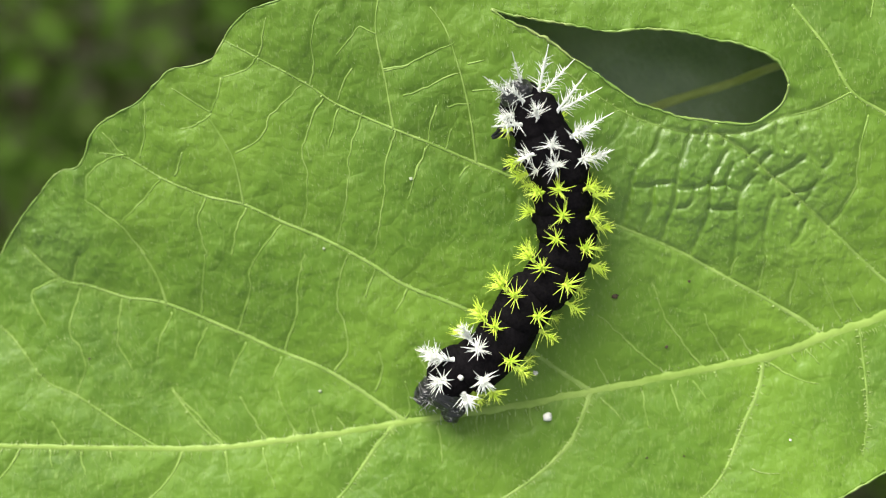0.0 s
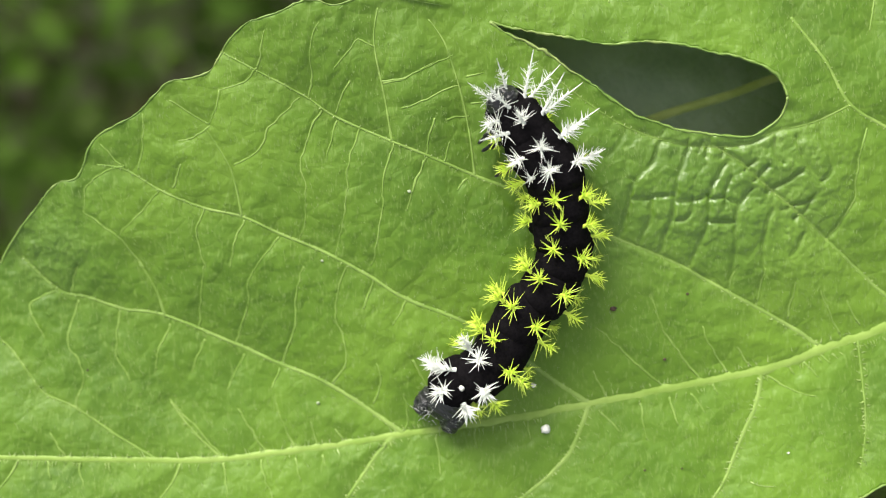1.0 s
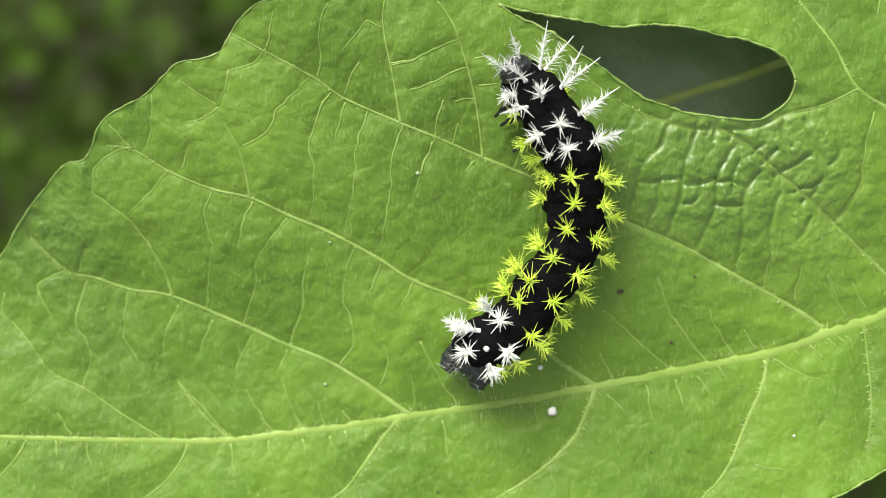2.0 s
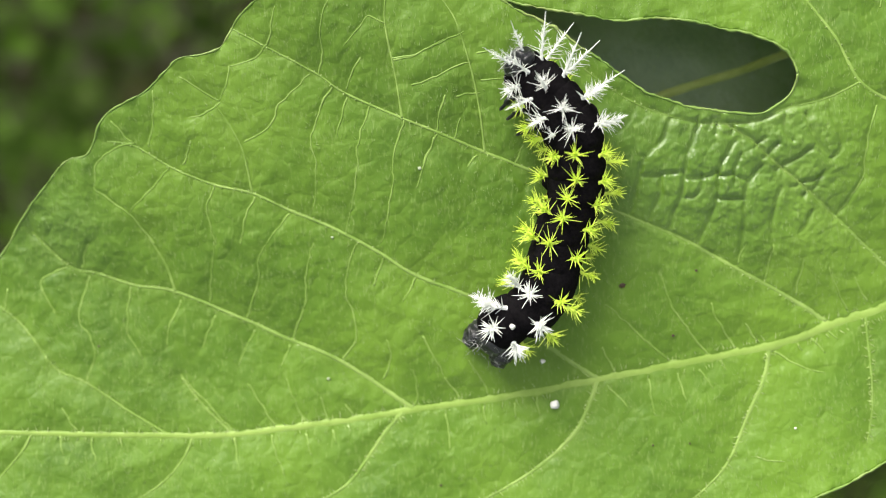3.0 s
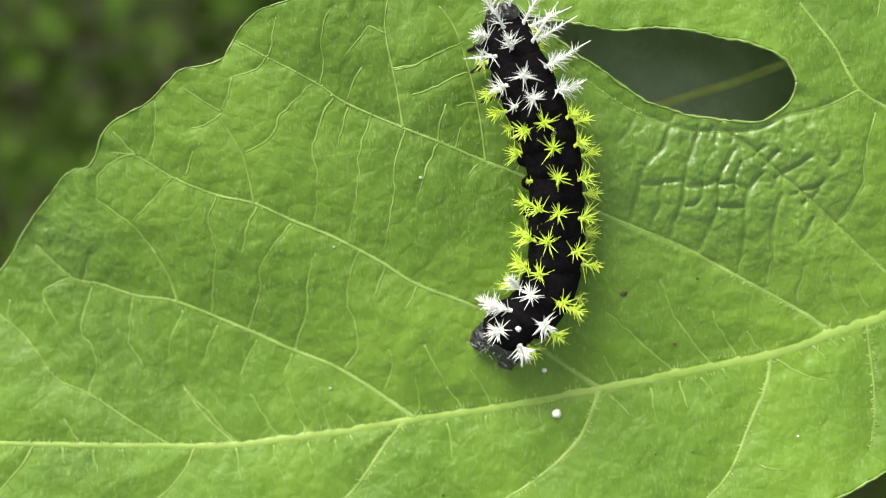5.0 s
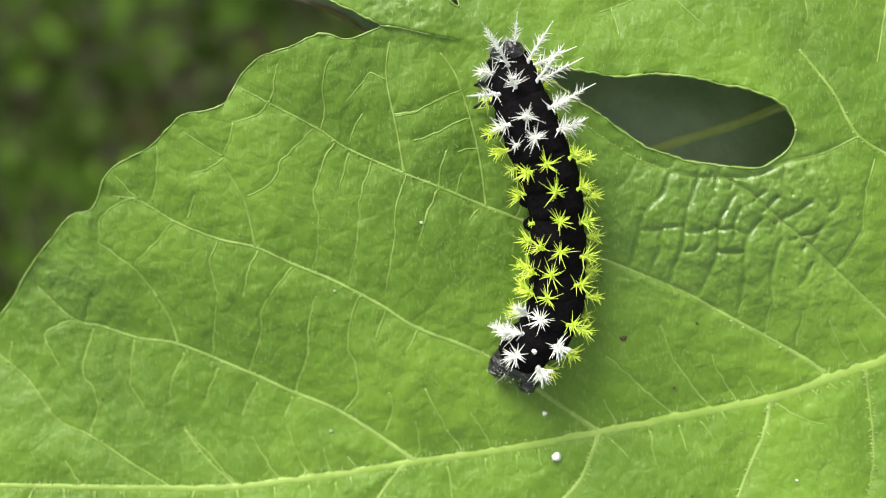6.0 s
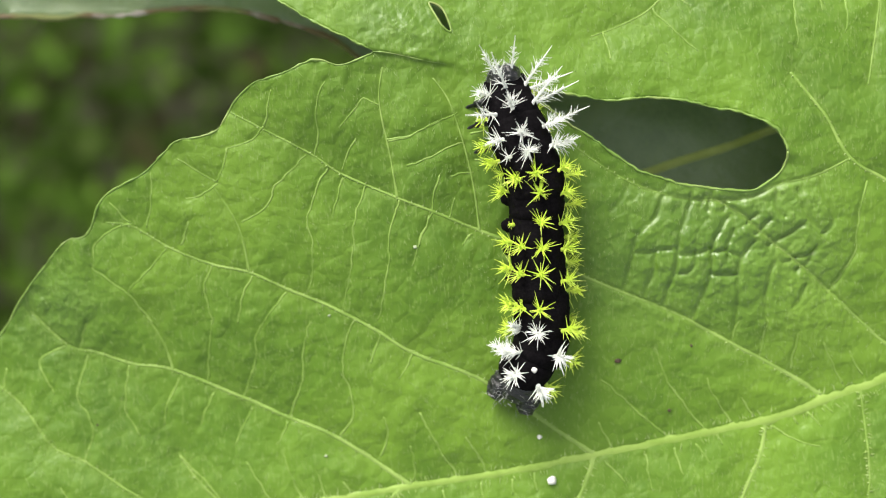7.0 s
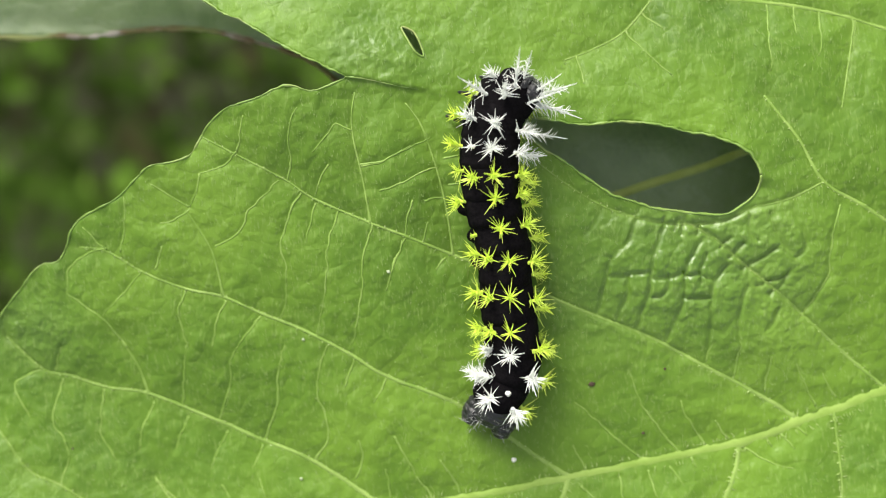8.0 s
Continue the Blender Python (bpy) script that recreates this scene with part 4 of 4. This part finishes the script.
def clasper_mesh():
    """A blunt, creased hind foot with a fringe of bristles."""
    bm = bmesh.new()
    bmesh.ops.create_icosphere(bm, subdivisions=4, radius=1.0)
    for v in bm.verts:
        k = 1 + 0.1 * noise.noise(v.co * 2.2) + 0.05 * noise.noise(v.co * 6.0)
        crease = 1 - sum(0.13 * math.exp(-(((v.co.y - at - 0.1 * v.co.x) / 0.08) ** 2)) for at in (-0.62, -0.25, 0.12, 0.5))
        v.co = Vector((v.co.x * 1.35 * k * crease, v.co.y * 1.95 * k, v.co.z * 1.5 * k * crease)) * MM
    me = bpy.data.meshes.new("clasper")
    bm.to_mesh(me)
    bm.free()
    me.polygons.foreach_set("use_smooth", [True] * len(me.polygons))
    me.materials.append(HORN)
    return me


CLASPER = clasper_mesh()


def hind_foot(side, out, along):
    return pose(side * out * MM, along * MM, -0.35 * MM, 12, 0, side * 14)


for side in (-1, 1):
    clasper = shared("clasper", CLASPER, tail, hind_foot(side, 1.45, -1.0))
    clasper["label"] = "creased grey-black hind foot"
    SEGMENTS[side] = clasper
rnd = random.Random(8)
bristles = []
for _ in range(90):
    a, u = rnd.uniform(-100, 100), rnd.uniform(-2.6, 0.2)
    x, z = math.sin(radians(a)) * 1.9, math.cos(radians(a)) * 1.75
    bristles.append(needle((x, u, z), (x + rnd.uniform(-2, 2), rnd.uniform(-2.6, 1.4), z + rnd.uniform(-2, 2)), rnd.uniform(0.4, 1.6), 0.02, 3))
GREY_HAIR = material("grey_bristle", plain((0.25, 0.25, 0.25), (0.5, 0.5, 0.5), 0.5))
mesh_object("bristles", *joined(bristles), GREY_HAIR, tail, smooth=False, label="fine grey bristles")
wart = shared("pale_wart", bpy.data.objects["grain"].data, rear, pose(0.6 * MM, 0.3 * MM, 2.5 * MM) @ Matrix.Scale(0.62, 4))
wart["label"] = "small pale wart on the back"


def head_mesh():
    """A two-lobed head capsule."""
    bm = bmesh.new()
    bmesh.ops.create_icosphere(bm, subdivisions=4, radius=1.0)
    for v in bm.verts:
        c = v.co
        groove = 1 - 0.16 * math.exp(-((c.x / 0.16) ** 2)) * max(0.0, c.z + 0.5)
        k = groove * (1 + 0.05 * noise.noise(c * 4.0))
        v.co = Vector((c.x * 1.75 * k, c.y * 1.35 * k, c.z * 1.75 * k)) * MM
    me = bpy.data.meshes.new("head")
    bm.to_mesh(me)
    bm.free()
    me.polygons.foreach_set("use_smooth", [True] * len(me.polygons))
    me.materials.append(HORN)
    return me


head = shared("head", head_mesh(), caterpillar)
head["label"] = "dark two-lobed head capsule"
SEGMENTS["head"] = head
for side in (-1, 1):
    sp = shared("horn", STARS["white_long"][0], head, pose(side * 0.85 * MM, 0.3 * MM, 1.35 * MM, -42, side * 22, 0) @ Matrix.Scale(0.72, 4))
    sp["label"] = "branched white head spine"
bristles = []
for _ in range(70):
    w = Vector((rnd.uniform(-1, 1), rnd.uniform(-0.2, 1), rnd.uniform(-0.3, 1))).normalized()
    bristles.append(needle((w.x * 1.6, w.y * 1.25, w.z * 1.6), w + Vector((0, 0.4, 0)), rnd.uniform(0.4, 0.9), 0.02, 3))
mesh_object("bristles", *joined(bristles), GREY_HAIR, head, smooth=False, label="fine grey bristles")


def motions():
    walk(SEGMENTS["tail"], [
        (0, pose(-0.00871, -0.01576, -0.00003, 8, 0, -31.2)),
        (0.5, pose(-0.00866, -0.01539, 0.00003, 8, 0, -31.6)),
        (1, pose(-0.00854, -0.01557, -0.00001, 8, 0, -33.9)),
        (1.5, pose(-0.00853, -0.01541, -0.00002, 8, 0, -35.5)),
        (2, pose(-0.00649, -0.01286, 0.00124, 8, 0, -32.2)),
        (2.2, pose(-0.00517, -0.01212, 0.00116, 8, 0, -27.6)),
        (3.5, pose(-0.00434, -0.01108, 0.00047, 8, 0, -40.7)),
        (4, pose(-0.00413, -0.01077, 0.00057, 8, 0, -41.0)),
        (5.5, pose(-0.00327, -0.01013, 0.00057, 8, 0, -31.7)),
        (6, pose(-0.00204, -0.00842, 0.00084, 8, 0, -28.6)),
        (6.5, pose(-0.00187, -0.00842, 0.00084, 8, 0, -26.7)),
        (7, pose(-0.00163, -0.00825, 0.00092, 8, 0, -28.3)),
        (7.5, pose(-0.00157, -0.00819, 0.00089, 8, 0, -27.5)),
        (8, pose(-0.00157, -0.00832, 0.00088, 8, 0, -26.3)),
    ])
    walk(SEGMENTS["r10"], [
        (0, pose(-0.00781, -0.01387, 0.00039, 0, 0, -47.2)),
        (0.5, pose(-0.00777, -0.01354, 0.00045, 0, 0, -47.6)),
        (1, pose(-0.00751, -0.01363, 0.00042, 0, 0, -49.9)),
        (1.5, pose(-0.00746, -0.01351, 0.00041, 0, 0, -51.5)),
        (2, pose(-0.00580, -0.01145, 0.00148, 0, 0, -48.2)),
        (2.2, pose(-0.00461, -0.01068, 0.00169, 0, 0, -43.6)),
        (3.5, pose(-0.00334, -0.00965, 0.00092, 0, 0, -56.7)),
        (4, pose(-0.00322, -0.00947, 0.00099, 0, 0, -57.0)),
        (5.5, pose(-0.00252, -0.00857, 0.00104, 0, 0, -47.7)),
        (6, pose(-0.00141, -0.00690, 0.00130, 0, 0, -44.6)),
        (6.5, pose(-0.00111, -0.00641, 0.00137, 0, 0, -42.7)),
        (7, pose(-0.00086, -0.00639, 0.00141, 0, 0, -44.3)),
        (7.5, pose(-0.00082, -0.00630, 0.00141, 0, 0, -43.5)),
        (8, pose(-0.00080, -0.00625, 0.00142, 0, 0, -42.3)),
    ])
    walk(SEGMENTS["r9"], [
        (0, pose(-0.00507, -0.01258, 0.00071, 0, 0, -54.0)),
        (0.5, pose(-0.00503, -0.01222, 0.00075, 0, 0, -53.7)),
        (1, pose(-0.00480, -0.01241, 0.00075, 0, 0, -53.6)),
        (1.5, pose(-0.00480, -0.01231, 0.00075, 0, 0, -53.0)),
        (2, pose(-0.00339, -0.01023, 0.00150, 0, 0, -49.5)),
        (2.2, pose(-0.00223, -0.00933, 0.00201, 0, 0, -45.0)),
        (3.5, pose(-0.00051, -0.00797, 0.00123, 0, 0, -44.2)),
        (4, pose(-0.00060, -0.00769, 0.00127, 0, 0, -42.2)),
        (5.5, pose(-0.00022, -0.00678, 0.00139, 0, 0, -36.7)),
        (6, pose(0.00049, -0.00499, 0.00162, 0, 4, -29.7)),
        (6.5, pose(0.00048, -0.00378, 0.00180, 0, 6, -20.2)),
        (7, pose(0.00067, -0.00371, 0.00179, 0, 10, -20.5)),
        (7.5, pose(0.00056, -0.00358, 0.00182, 0, 11, -18.6)),
        (8, pose(0.00052, -0.00334, 0.00185, 0, 12, -19.5)),
    ])
    walk(SEGMENTS["r8"], [
        (0, pose(-0.00285, -0.01028, 0.00105, 0, 0, -35.0)),
        (0.5, pose(-0.00291, -0.00995, 0.00110, 0, 0, -33.3)),
        (1, pose(-0.00277, -0.01014, 0.00111, 0, 0, -33.5)),
        (1.5, pose(-0.00273, -0.01007, 0.00110, 0, 0, -33.5)),
        (2, pose(-0.00113, -0.00829, 0.00133, 0, 0, -38.2)),
        (2.2, pose(-0.00040, -0.00724, 0.00206, 0, 0, -34.4)),
        (3.5, pose(0.00102, -0.00544, 0.00170, 0, 0, -22.2)),
        (4, pose(0.00086, -0.00520, 0.00173, 0, 0, -20.6)),
        (5.5, pose(0.00090, -0.00451, 0.00184, 0, 2, -21.1)),
        (6, pose(0.00144, -0.00254, 0.00216, 0, 6, -16.2)),
        (6.5, pose(0.00064, -0.00111, 0.00242, 0, 12, -3.6)),
        (7, pose(0.00066, -0.00103, 0.00244, 0, 20, -3.0)),
        (7.5, pose(0.00037, -0.00090, 0.00247, 0, 22, 1.5)),
        (8, pose(0.00027, -0.00071, 0.00249, 0, 24, 0.9)),
    ])
    walk(SEGMENTS["r7"], [
        (0, pose(-0.00070, -0.00696, 0.00138, 0, 0, -33.3)),
        (0.5, pose(-0.00081, -0.00658, 0.00144, 0, 0, -33.0)),
        (1, pose(-0.00074, -0.00677, 0.00145, 0, 0, -31.6)),
        (1.5, pose(-0.00072, -0.00674, 0.00144, 0, 0, -31.1)),
        (2, pose(0.00020, -0.00602, 0.00153, 0, 0, -33.8)),
        (2.2, pose(0.00078, -0.00511, 0.00165, 0, 0, -32.8)),
        (3.5, pose(0.00186, -0.00174, 0.00215, 0, 8, -13.9)),
        (4, pose(0.00157, -0.00144, 0.00219, 0, 8, -11.7)),
        (5.5, pose(0.00159, -0.00111, 0.00225, 0, 6, -9.1)),
        (6, pose(0.00162, 0.00007, 0.00245, 0, 12, -8.7)),
        (6.5, pose(0.00039, 0.00172, 0.00270, 0, 20, -7.5)),
        (7, pose(0.00038, 0.00265, 0.00287, 0, 28, -2.3)),
        (7.5, pose(-0.00009, 0.00295, 0.00292, 0, 30, 2.4)),
        (8, pose(-0.00012, 0.00298, 0.00294, 0, 31, 2.4)),
    ])
    walk(SEGMENTS["r6"], [
        (0, pose(0.00202, -0.00411, 0.00177, 0, 0, -36.4)),
        (0.5, pose(0.00191, -0.00373, 0.00182, 0, 1, -35.2)),
        (1, pose(0.00189, -0.00381, 0.00185, 0, 2, -34.4)),
        (1.5, pose(0.00182, -0.00373, 0.00184, 0, 3, -34.2)),
        (2, pose(0.00235, -0.00354, 0.00188, 0, 4, -35.1)),
        (2.2, pose(0.00271, -0.00291, 0.00196, 0, 4, -36.1)),
        (3.5, pose(0.00222, 0.00157, 0.00262, 0, 25, -14.7)),
        (4, pose(0.00180, 0.00182, 0.00268, 0, 27, -13.2)),
        (5.5, pose(0.00152, 0.00203, 0.00272, 0, 27, -7.8)),
        (6, pose(0.00168, 0.00271, 0.00282, 0, 27, -9.8)),
        (6.5, pose(0.00108, 0.00449, 0.00310, 0, 27, -20.4)),
        (7, pose(0.00030, 0.00546, 0.00325, 0, 32, -1.1)),
        (7.5, pose(-0.00013, 0.00651, 0.00344, 0, 32, -0.7)),
        (8, pose(-0.00025, 0.00675, 0.00347, 0, 32, -2.5)),
    ])
    walk(SEGMENTS["r5"], [
        (0, pose(0.00358, -0.00089, 0.00218, 0, 2, -17.4)),
        (0.5, pose(0.00344, -0.00050, 0.00223, 0, 2, -16.8)),
        (1, pose(0.00340, -0.00059, 0.00226, 0, 3, -16.9)),
        (1.5, pose(0.00348, -0.00053, 0.00225, 0, 3, -18.0)),
        (2, pose(0.00388, -0.00044, 0.00225, 0, 4, -18.5)),
        (2.2, pose(0.00414, -0.00019, 0.00229, 0, 4, -19.2)),
        (3.5, pose(0.00249, 0.00391, 0.00294, 0, 19, -3.5)),
        (4, pose(0.00198, 0.00480, 0.00314, 0, 21, 1.3)),
        (5.5, pose(0.00135, 0.00532, 0.00323, 0, 29, 0.4)),
        (6, pose(0.00156, 0.00568, 0.00330, 0, 28, -0.1)),
        (6.5, pose(0.00145, 0.00708, 0.00351, 0, 24, -5.3)),
        (7, pose(0.00011, 0.00795, 0.00367, 0, 33, 0.4)),
        (7.5, pose(-0.00088, 0.00965, 0.00396, 0, 30, 10.9)),
        (8, pose(-0.00076, 0.00986, 0.00400, 0, 28, 9.2)),
    ])
    walk(SEGMENTS["r4"], [
        (0, pose(0.00326, 0.00179, 0.00278, 0, 20, -1.1)),
        (0.5, pose(0.00312, 0.00225, 0.00284, 0, 20, 0.4)),
        (1, pose(0.00313, 0.00221, 0.00288, 0, 20, 0.5)),
        (1.5, pose(0.00328, 0.00235, 0.00287, 0, 20, -0.9)),
        (2, pose(0.00372, 0.00245, 0.00288, 0, 20, -2.5)),
        (2.2, pose(0.00393, 0.00254, 0.00289, 0, 20, -2.9)),
        (3.5, pose(0.00251, 0.00590, 0.00338, 0, 24, 1.2)),
        (4, pose(0.00125, 0.00726, 0.00363, 0, 25, 15.0)),
        (5.5, pose(0.00098, 0.00824, 0.00378, 0, 27, 11.1)),
        (6, pose(0.00120, 0.00853, 0.00384, 0, 27, 10.8)),
        (6.5, pose(0.00116, 0.00922, 0.00395, 0, 27, 7.3)),
        (7, pose(0.00013, 0.01076, 0.00420, 0, 30, 2.9)),
        (7.5, pose(-0.00123, 0.01190, 0.00439, 0, 31, 8.9)),
        (8, pose(-0.00148, 0.01270, 0.00453, 0, 32, 11.0)),
    ])
    walk(SEGMENTS["r3"], [
        (0, pose(0.00299, 0.00437, 0.00322, 0, 17, 3.7)),
        (0.5, pose(0.00281, 0.00474, 0.00329, 0, 17, 5.9)),
        (1, pose(0.00277, 0.00470, 0.00333, 0, 17, 7.8)),
        (1.5, pose(0.00298, 0.00489, 0.00332, 0, 17, 5.0)),
        (2, pose(0.00350, 0.00508, 0.00334, 0, 17, 3.2)),
        (2.2, pose(0.00373, 0.00518, 0.00334, 0, 17, 1.8)),
        (3.5, pose(0.00258, 0.00817, 0.00385, 0, 24, 3.7)),
        (4, pose(0.00070, 0.00941, 0.00409, 0, 25, 18.2)),
        (5.5, pose(0.00021, 0.01089, 0.00429, 0, 25, 18.8)),
        (6, pose(0.00045, 0.01122, 0.00437, 0, 25, 19.6)),
        (6.5, pose(0.00084, 0.01134, 0.00438, 0, 25, 15.5)),
        (7, pose(-0.00005, 0.01264, 0.00459, 0, 28, 12.1)),
        (7.5, pose(-0.00125, 0.01407, 0.00481, 0, 30, 9.5)),
        (8, pose(-0.00163, 0.01498, 0.00494, 0, 32, 2.8)),
    ])
    walk(SEGMENTS["r2"], [
        (0, pose(0.00260, 0.00686, 0.00365, 0, 18, 13.4)),
        (0.5, pose(0.00232, 0.00758, 0.00375, 0, 18, 16.8)),
        (1, pose(0.00217, 0.00764, 0.00382, 0, 18, 19.9)),
        (1.5, pose(0.00251, 0.00777, 0.00380, 0, 18, 18.2)),
        (2, pose(0.00311, 0.00803, 0.00383, 0, 18, 16.6)),
        (2.2, pose(0.00340, 0.00805, 0.00382, 0, 18, 15.4)),
        (3.5, pose(0.00217, 0.01054, 0.00425, 0, 24, 13.1)),
        (4, pose(-0.00014, 0.01160, 0.00445, 0, 25, 16.8)),
        (5.5, pose(-0.00080, 0.01355, 0.00473, 0, 24, 19.7)),
        (6, pose(-0.00064, 0.01390, 0.00477, 0, 24, 20.0)),
        (6.5, pose(-0.00004, 0.01389, 0.00474, 0, 24, 18.5)),
        (7, pose(-0.00080, 0.01489, 0.00490, 0, 28, 15.0)),
        (7.5, pose(-0.00183, 0.01686, 0.00512, 0, 29, 7.6)),
        (8, pose(-0.00165, 0.01775, 0.00518, 0, 30, -8.3)),
    ])
    walk(SEGMENTS["r1"], [
        (0, pose(0.00152, 0.00860, 0.00390, 0, 30, 23.8)),
        (0.5, pose(0.00093, 0.00963, 0.00406, 0, 30, 26.8)),
        (1, pose(0.00067, 0.00963, 0.00411, 0, 30, 29.8)),
        (1.5, pose(0.00104, 0.00978, 0.00410, 0, 30, 29.0)),
        (2, pose(0.00167, 0.01017, 0.00414, 0, 30, 27.9)),
        (2.2, pose(0.00201, 0.01025, 0.00415, 0, 30, 26.1)),
        (3.5, pose(0.00133, 0.01235, 0.00448, 0, 26, 28.0)),
        (4, pose(-0.00086, 0.01358, 0.00470, 0, 26, 24.1)),
        (5.5, pose(-0.00174, 0.01569, 0.00496, 0, 24, 25.1)),
        (6, pose(-0.00143, 0.01597, 0.00499, 0, 24, 22.0)),
        (6.5, pose(-0.00072, 0.01591, 0.00497, 0, 24, 21.1)),
        (7, pose(-0.00141, 0.01669, 0.00507, 0, 28, 17.7)),
        (7.5, pose(-0.00216, 0.01897, 0.00523, 0, 29, 5.2)),
        (8, pose(-0.00135, 0.02019, 0.00522, 0, 30, -15.3)),
    ])
    walk(SEGMENTS["t2"], [
        (0, pose(0.00039, 0.01137, 0.00421, 0, 28, 20.1)),
        (0.5, pose(-0.00040, 0.01215, 0.00431, 0, 28, 26.7)),
        (1, pose(-0.00080, 0.01204, 0.00436, 0, 28, 29.7)),
        (1.5, pose(-0.00046, 0.01236, 0.00437, 0, 28, 30.2)),
        (2, pose(0.00014, 0.01278, 0.00436, 0, 28, 29.9)),
        (2.2, pose(0.00049, 0.01292, 0.00440, 0, 28, 29.8)),
        (3.5, pose(-0.00014, 0.01408, 0.00457, 0, 26, 38.8)),
        (4, pose(-0.00219, 0.01616, 0.00483, 0, 26, 23.7)),
        (5.5, pose(-0.00287, 0.01825, 0.00503, 0, 24, 20.9)),
        (6, pose(-0.00250, 0.01879, 0.00503, 0, 24, 19.0)),
        (6.5, pose(-0.00183, 0.01870, 0.00501, 0, 24, 20.1)),
        (7, pose(-0.00221, 0.01909, 0.00504, 0, 28, 17.8)),
        (7.5, pose(-0.00225, 0.02180, 0.00544, 0, 28, 1.8)),
        (8, pose(-0.00030, 0.02262, 0.00532, 0, 28, -15.0)),
    ])
    walk(SEGMENTS["t1"], [
        (0, pose(-0.00055, 0.01259, 0.00411, 0, 28, 37.8)),
        (0.5, pose(-0.00155, 0.01339, 0.00421, 0, 28, 42.9)),
        (1, pose(-0.00177, 0.01326, 0.00425, 0, 28, 38.6)),
        (1.5, pose(-0.00170, 0.01353, 0.00425, 0, 28, 46.7)),
        (2, pose(-0.00109, 0.01420, 0.00427, 0, 28, 40.6)),
        (2.2, pose(-0.00094, 0.01432, 0.00431, 0, 28, 45.6)),
        (3.5, pose(-0.00108, 0.01519, 0.00442, 0, 25, 39.9)),
        (4, pose(-0.00278, 0.01756, 0.00466, 0, 25, 22.7)),
        (5.5, pose(-0.00334, 0.01995, 0.00478, 0, 22, 15.2)),
        (6, pose(-0.00294, 0.02053, 0.00477, 0, 22, 14.2)),
        (6.5, pose(-0.00236, 0.02048, 0.00474, 0, 22, 16.7)),
        (7, pose(-0.00256, 0.02074, 0.00475, 0, 26, 12.1)),
        (7.5, pose(-0.00215, 0.02269, 0.00571, 4, 23, -6.7)),
        (8, pose(0.00098, 0.02328, 0.00530, 4, 20, -28.0)),
    ])
    walk(SEGMENTS["head"], [
        (0, pose(-0.00149, 0.01380, 0.00517, -10, 0, 37.8)),
        (0.5, pose(-0.00270, 0.01462, 0.00527, -10, 0, 42.9)),
        (1, pose(-0.00274, 0.01447, 0.00530, -10, 0, 38.6)),
        (1.5, pose(-0.00293, 0.01469, 0.00531, -10, 0, 46.7)),
        (2, pose(-0.00232, 0.01563, 0.00535, -10, 0, 40.6)),
        (2.2, pose(-0.00237, 0.01573, 0.00538, -10, 0, 45.6)),
        (3.5, pose(-0.00201, 0.01631, 0.00544, -10, 0, 39.9)),
        (4, pose(-0.00335, 0.01894, 0.00563, -10, 0, 22.7)),
        (5.5, pose(-0.00380, 0.02165, 0.00565, -10, 0, 15.2)),
        (6, pose(-0.00339, 0.02226, 0.00561, -10, 0, 14.2)),
        (6.5, pose(-0.00289, 0.02224, 0.00558, -10, 0, 16.7)),
        (7, pose(-0.00292, 0.02239, 0.00558, -10, 0, 12.1)),
        (7.5, pose(-0.00204, 0.02357, 0.00714, 4, 0, -6.7)),
        (8, pose(0.00215, 0.02365, 0.00600, 0, 0, -40.0)),
    ])
    for side in (-1, 1):
        held, drawn = hind_foot(side, 1.45, -1.0), hind_foot(side, 1.5, -0.9)
        walk(SEGMENTS[side], [(0, held), (1.3, held), (2.1, drawn), (8, drawn)])


motions()
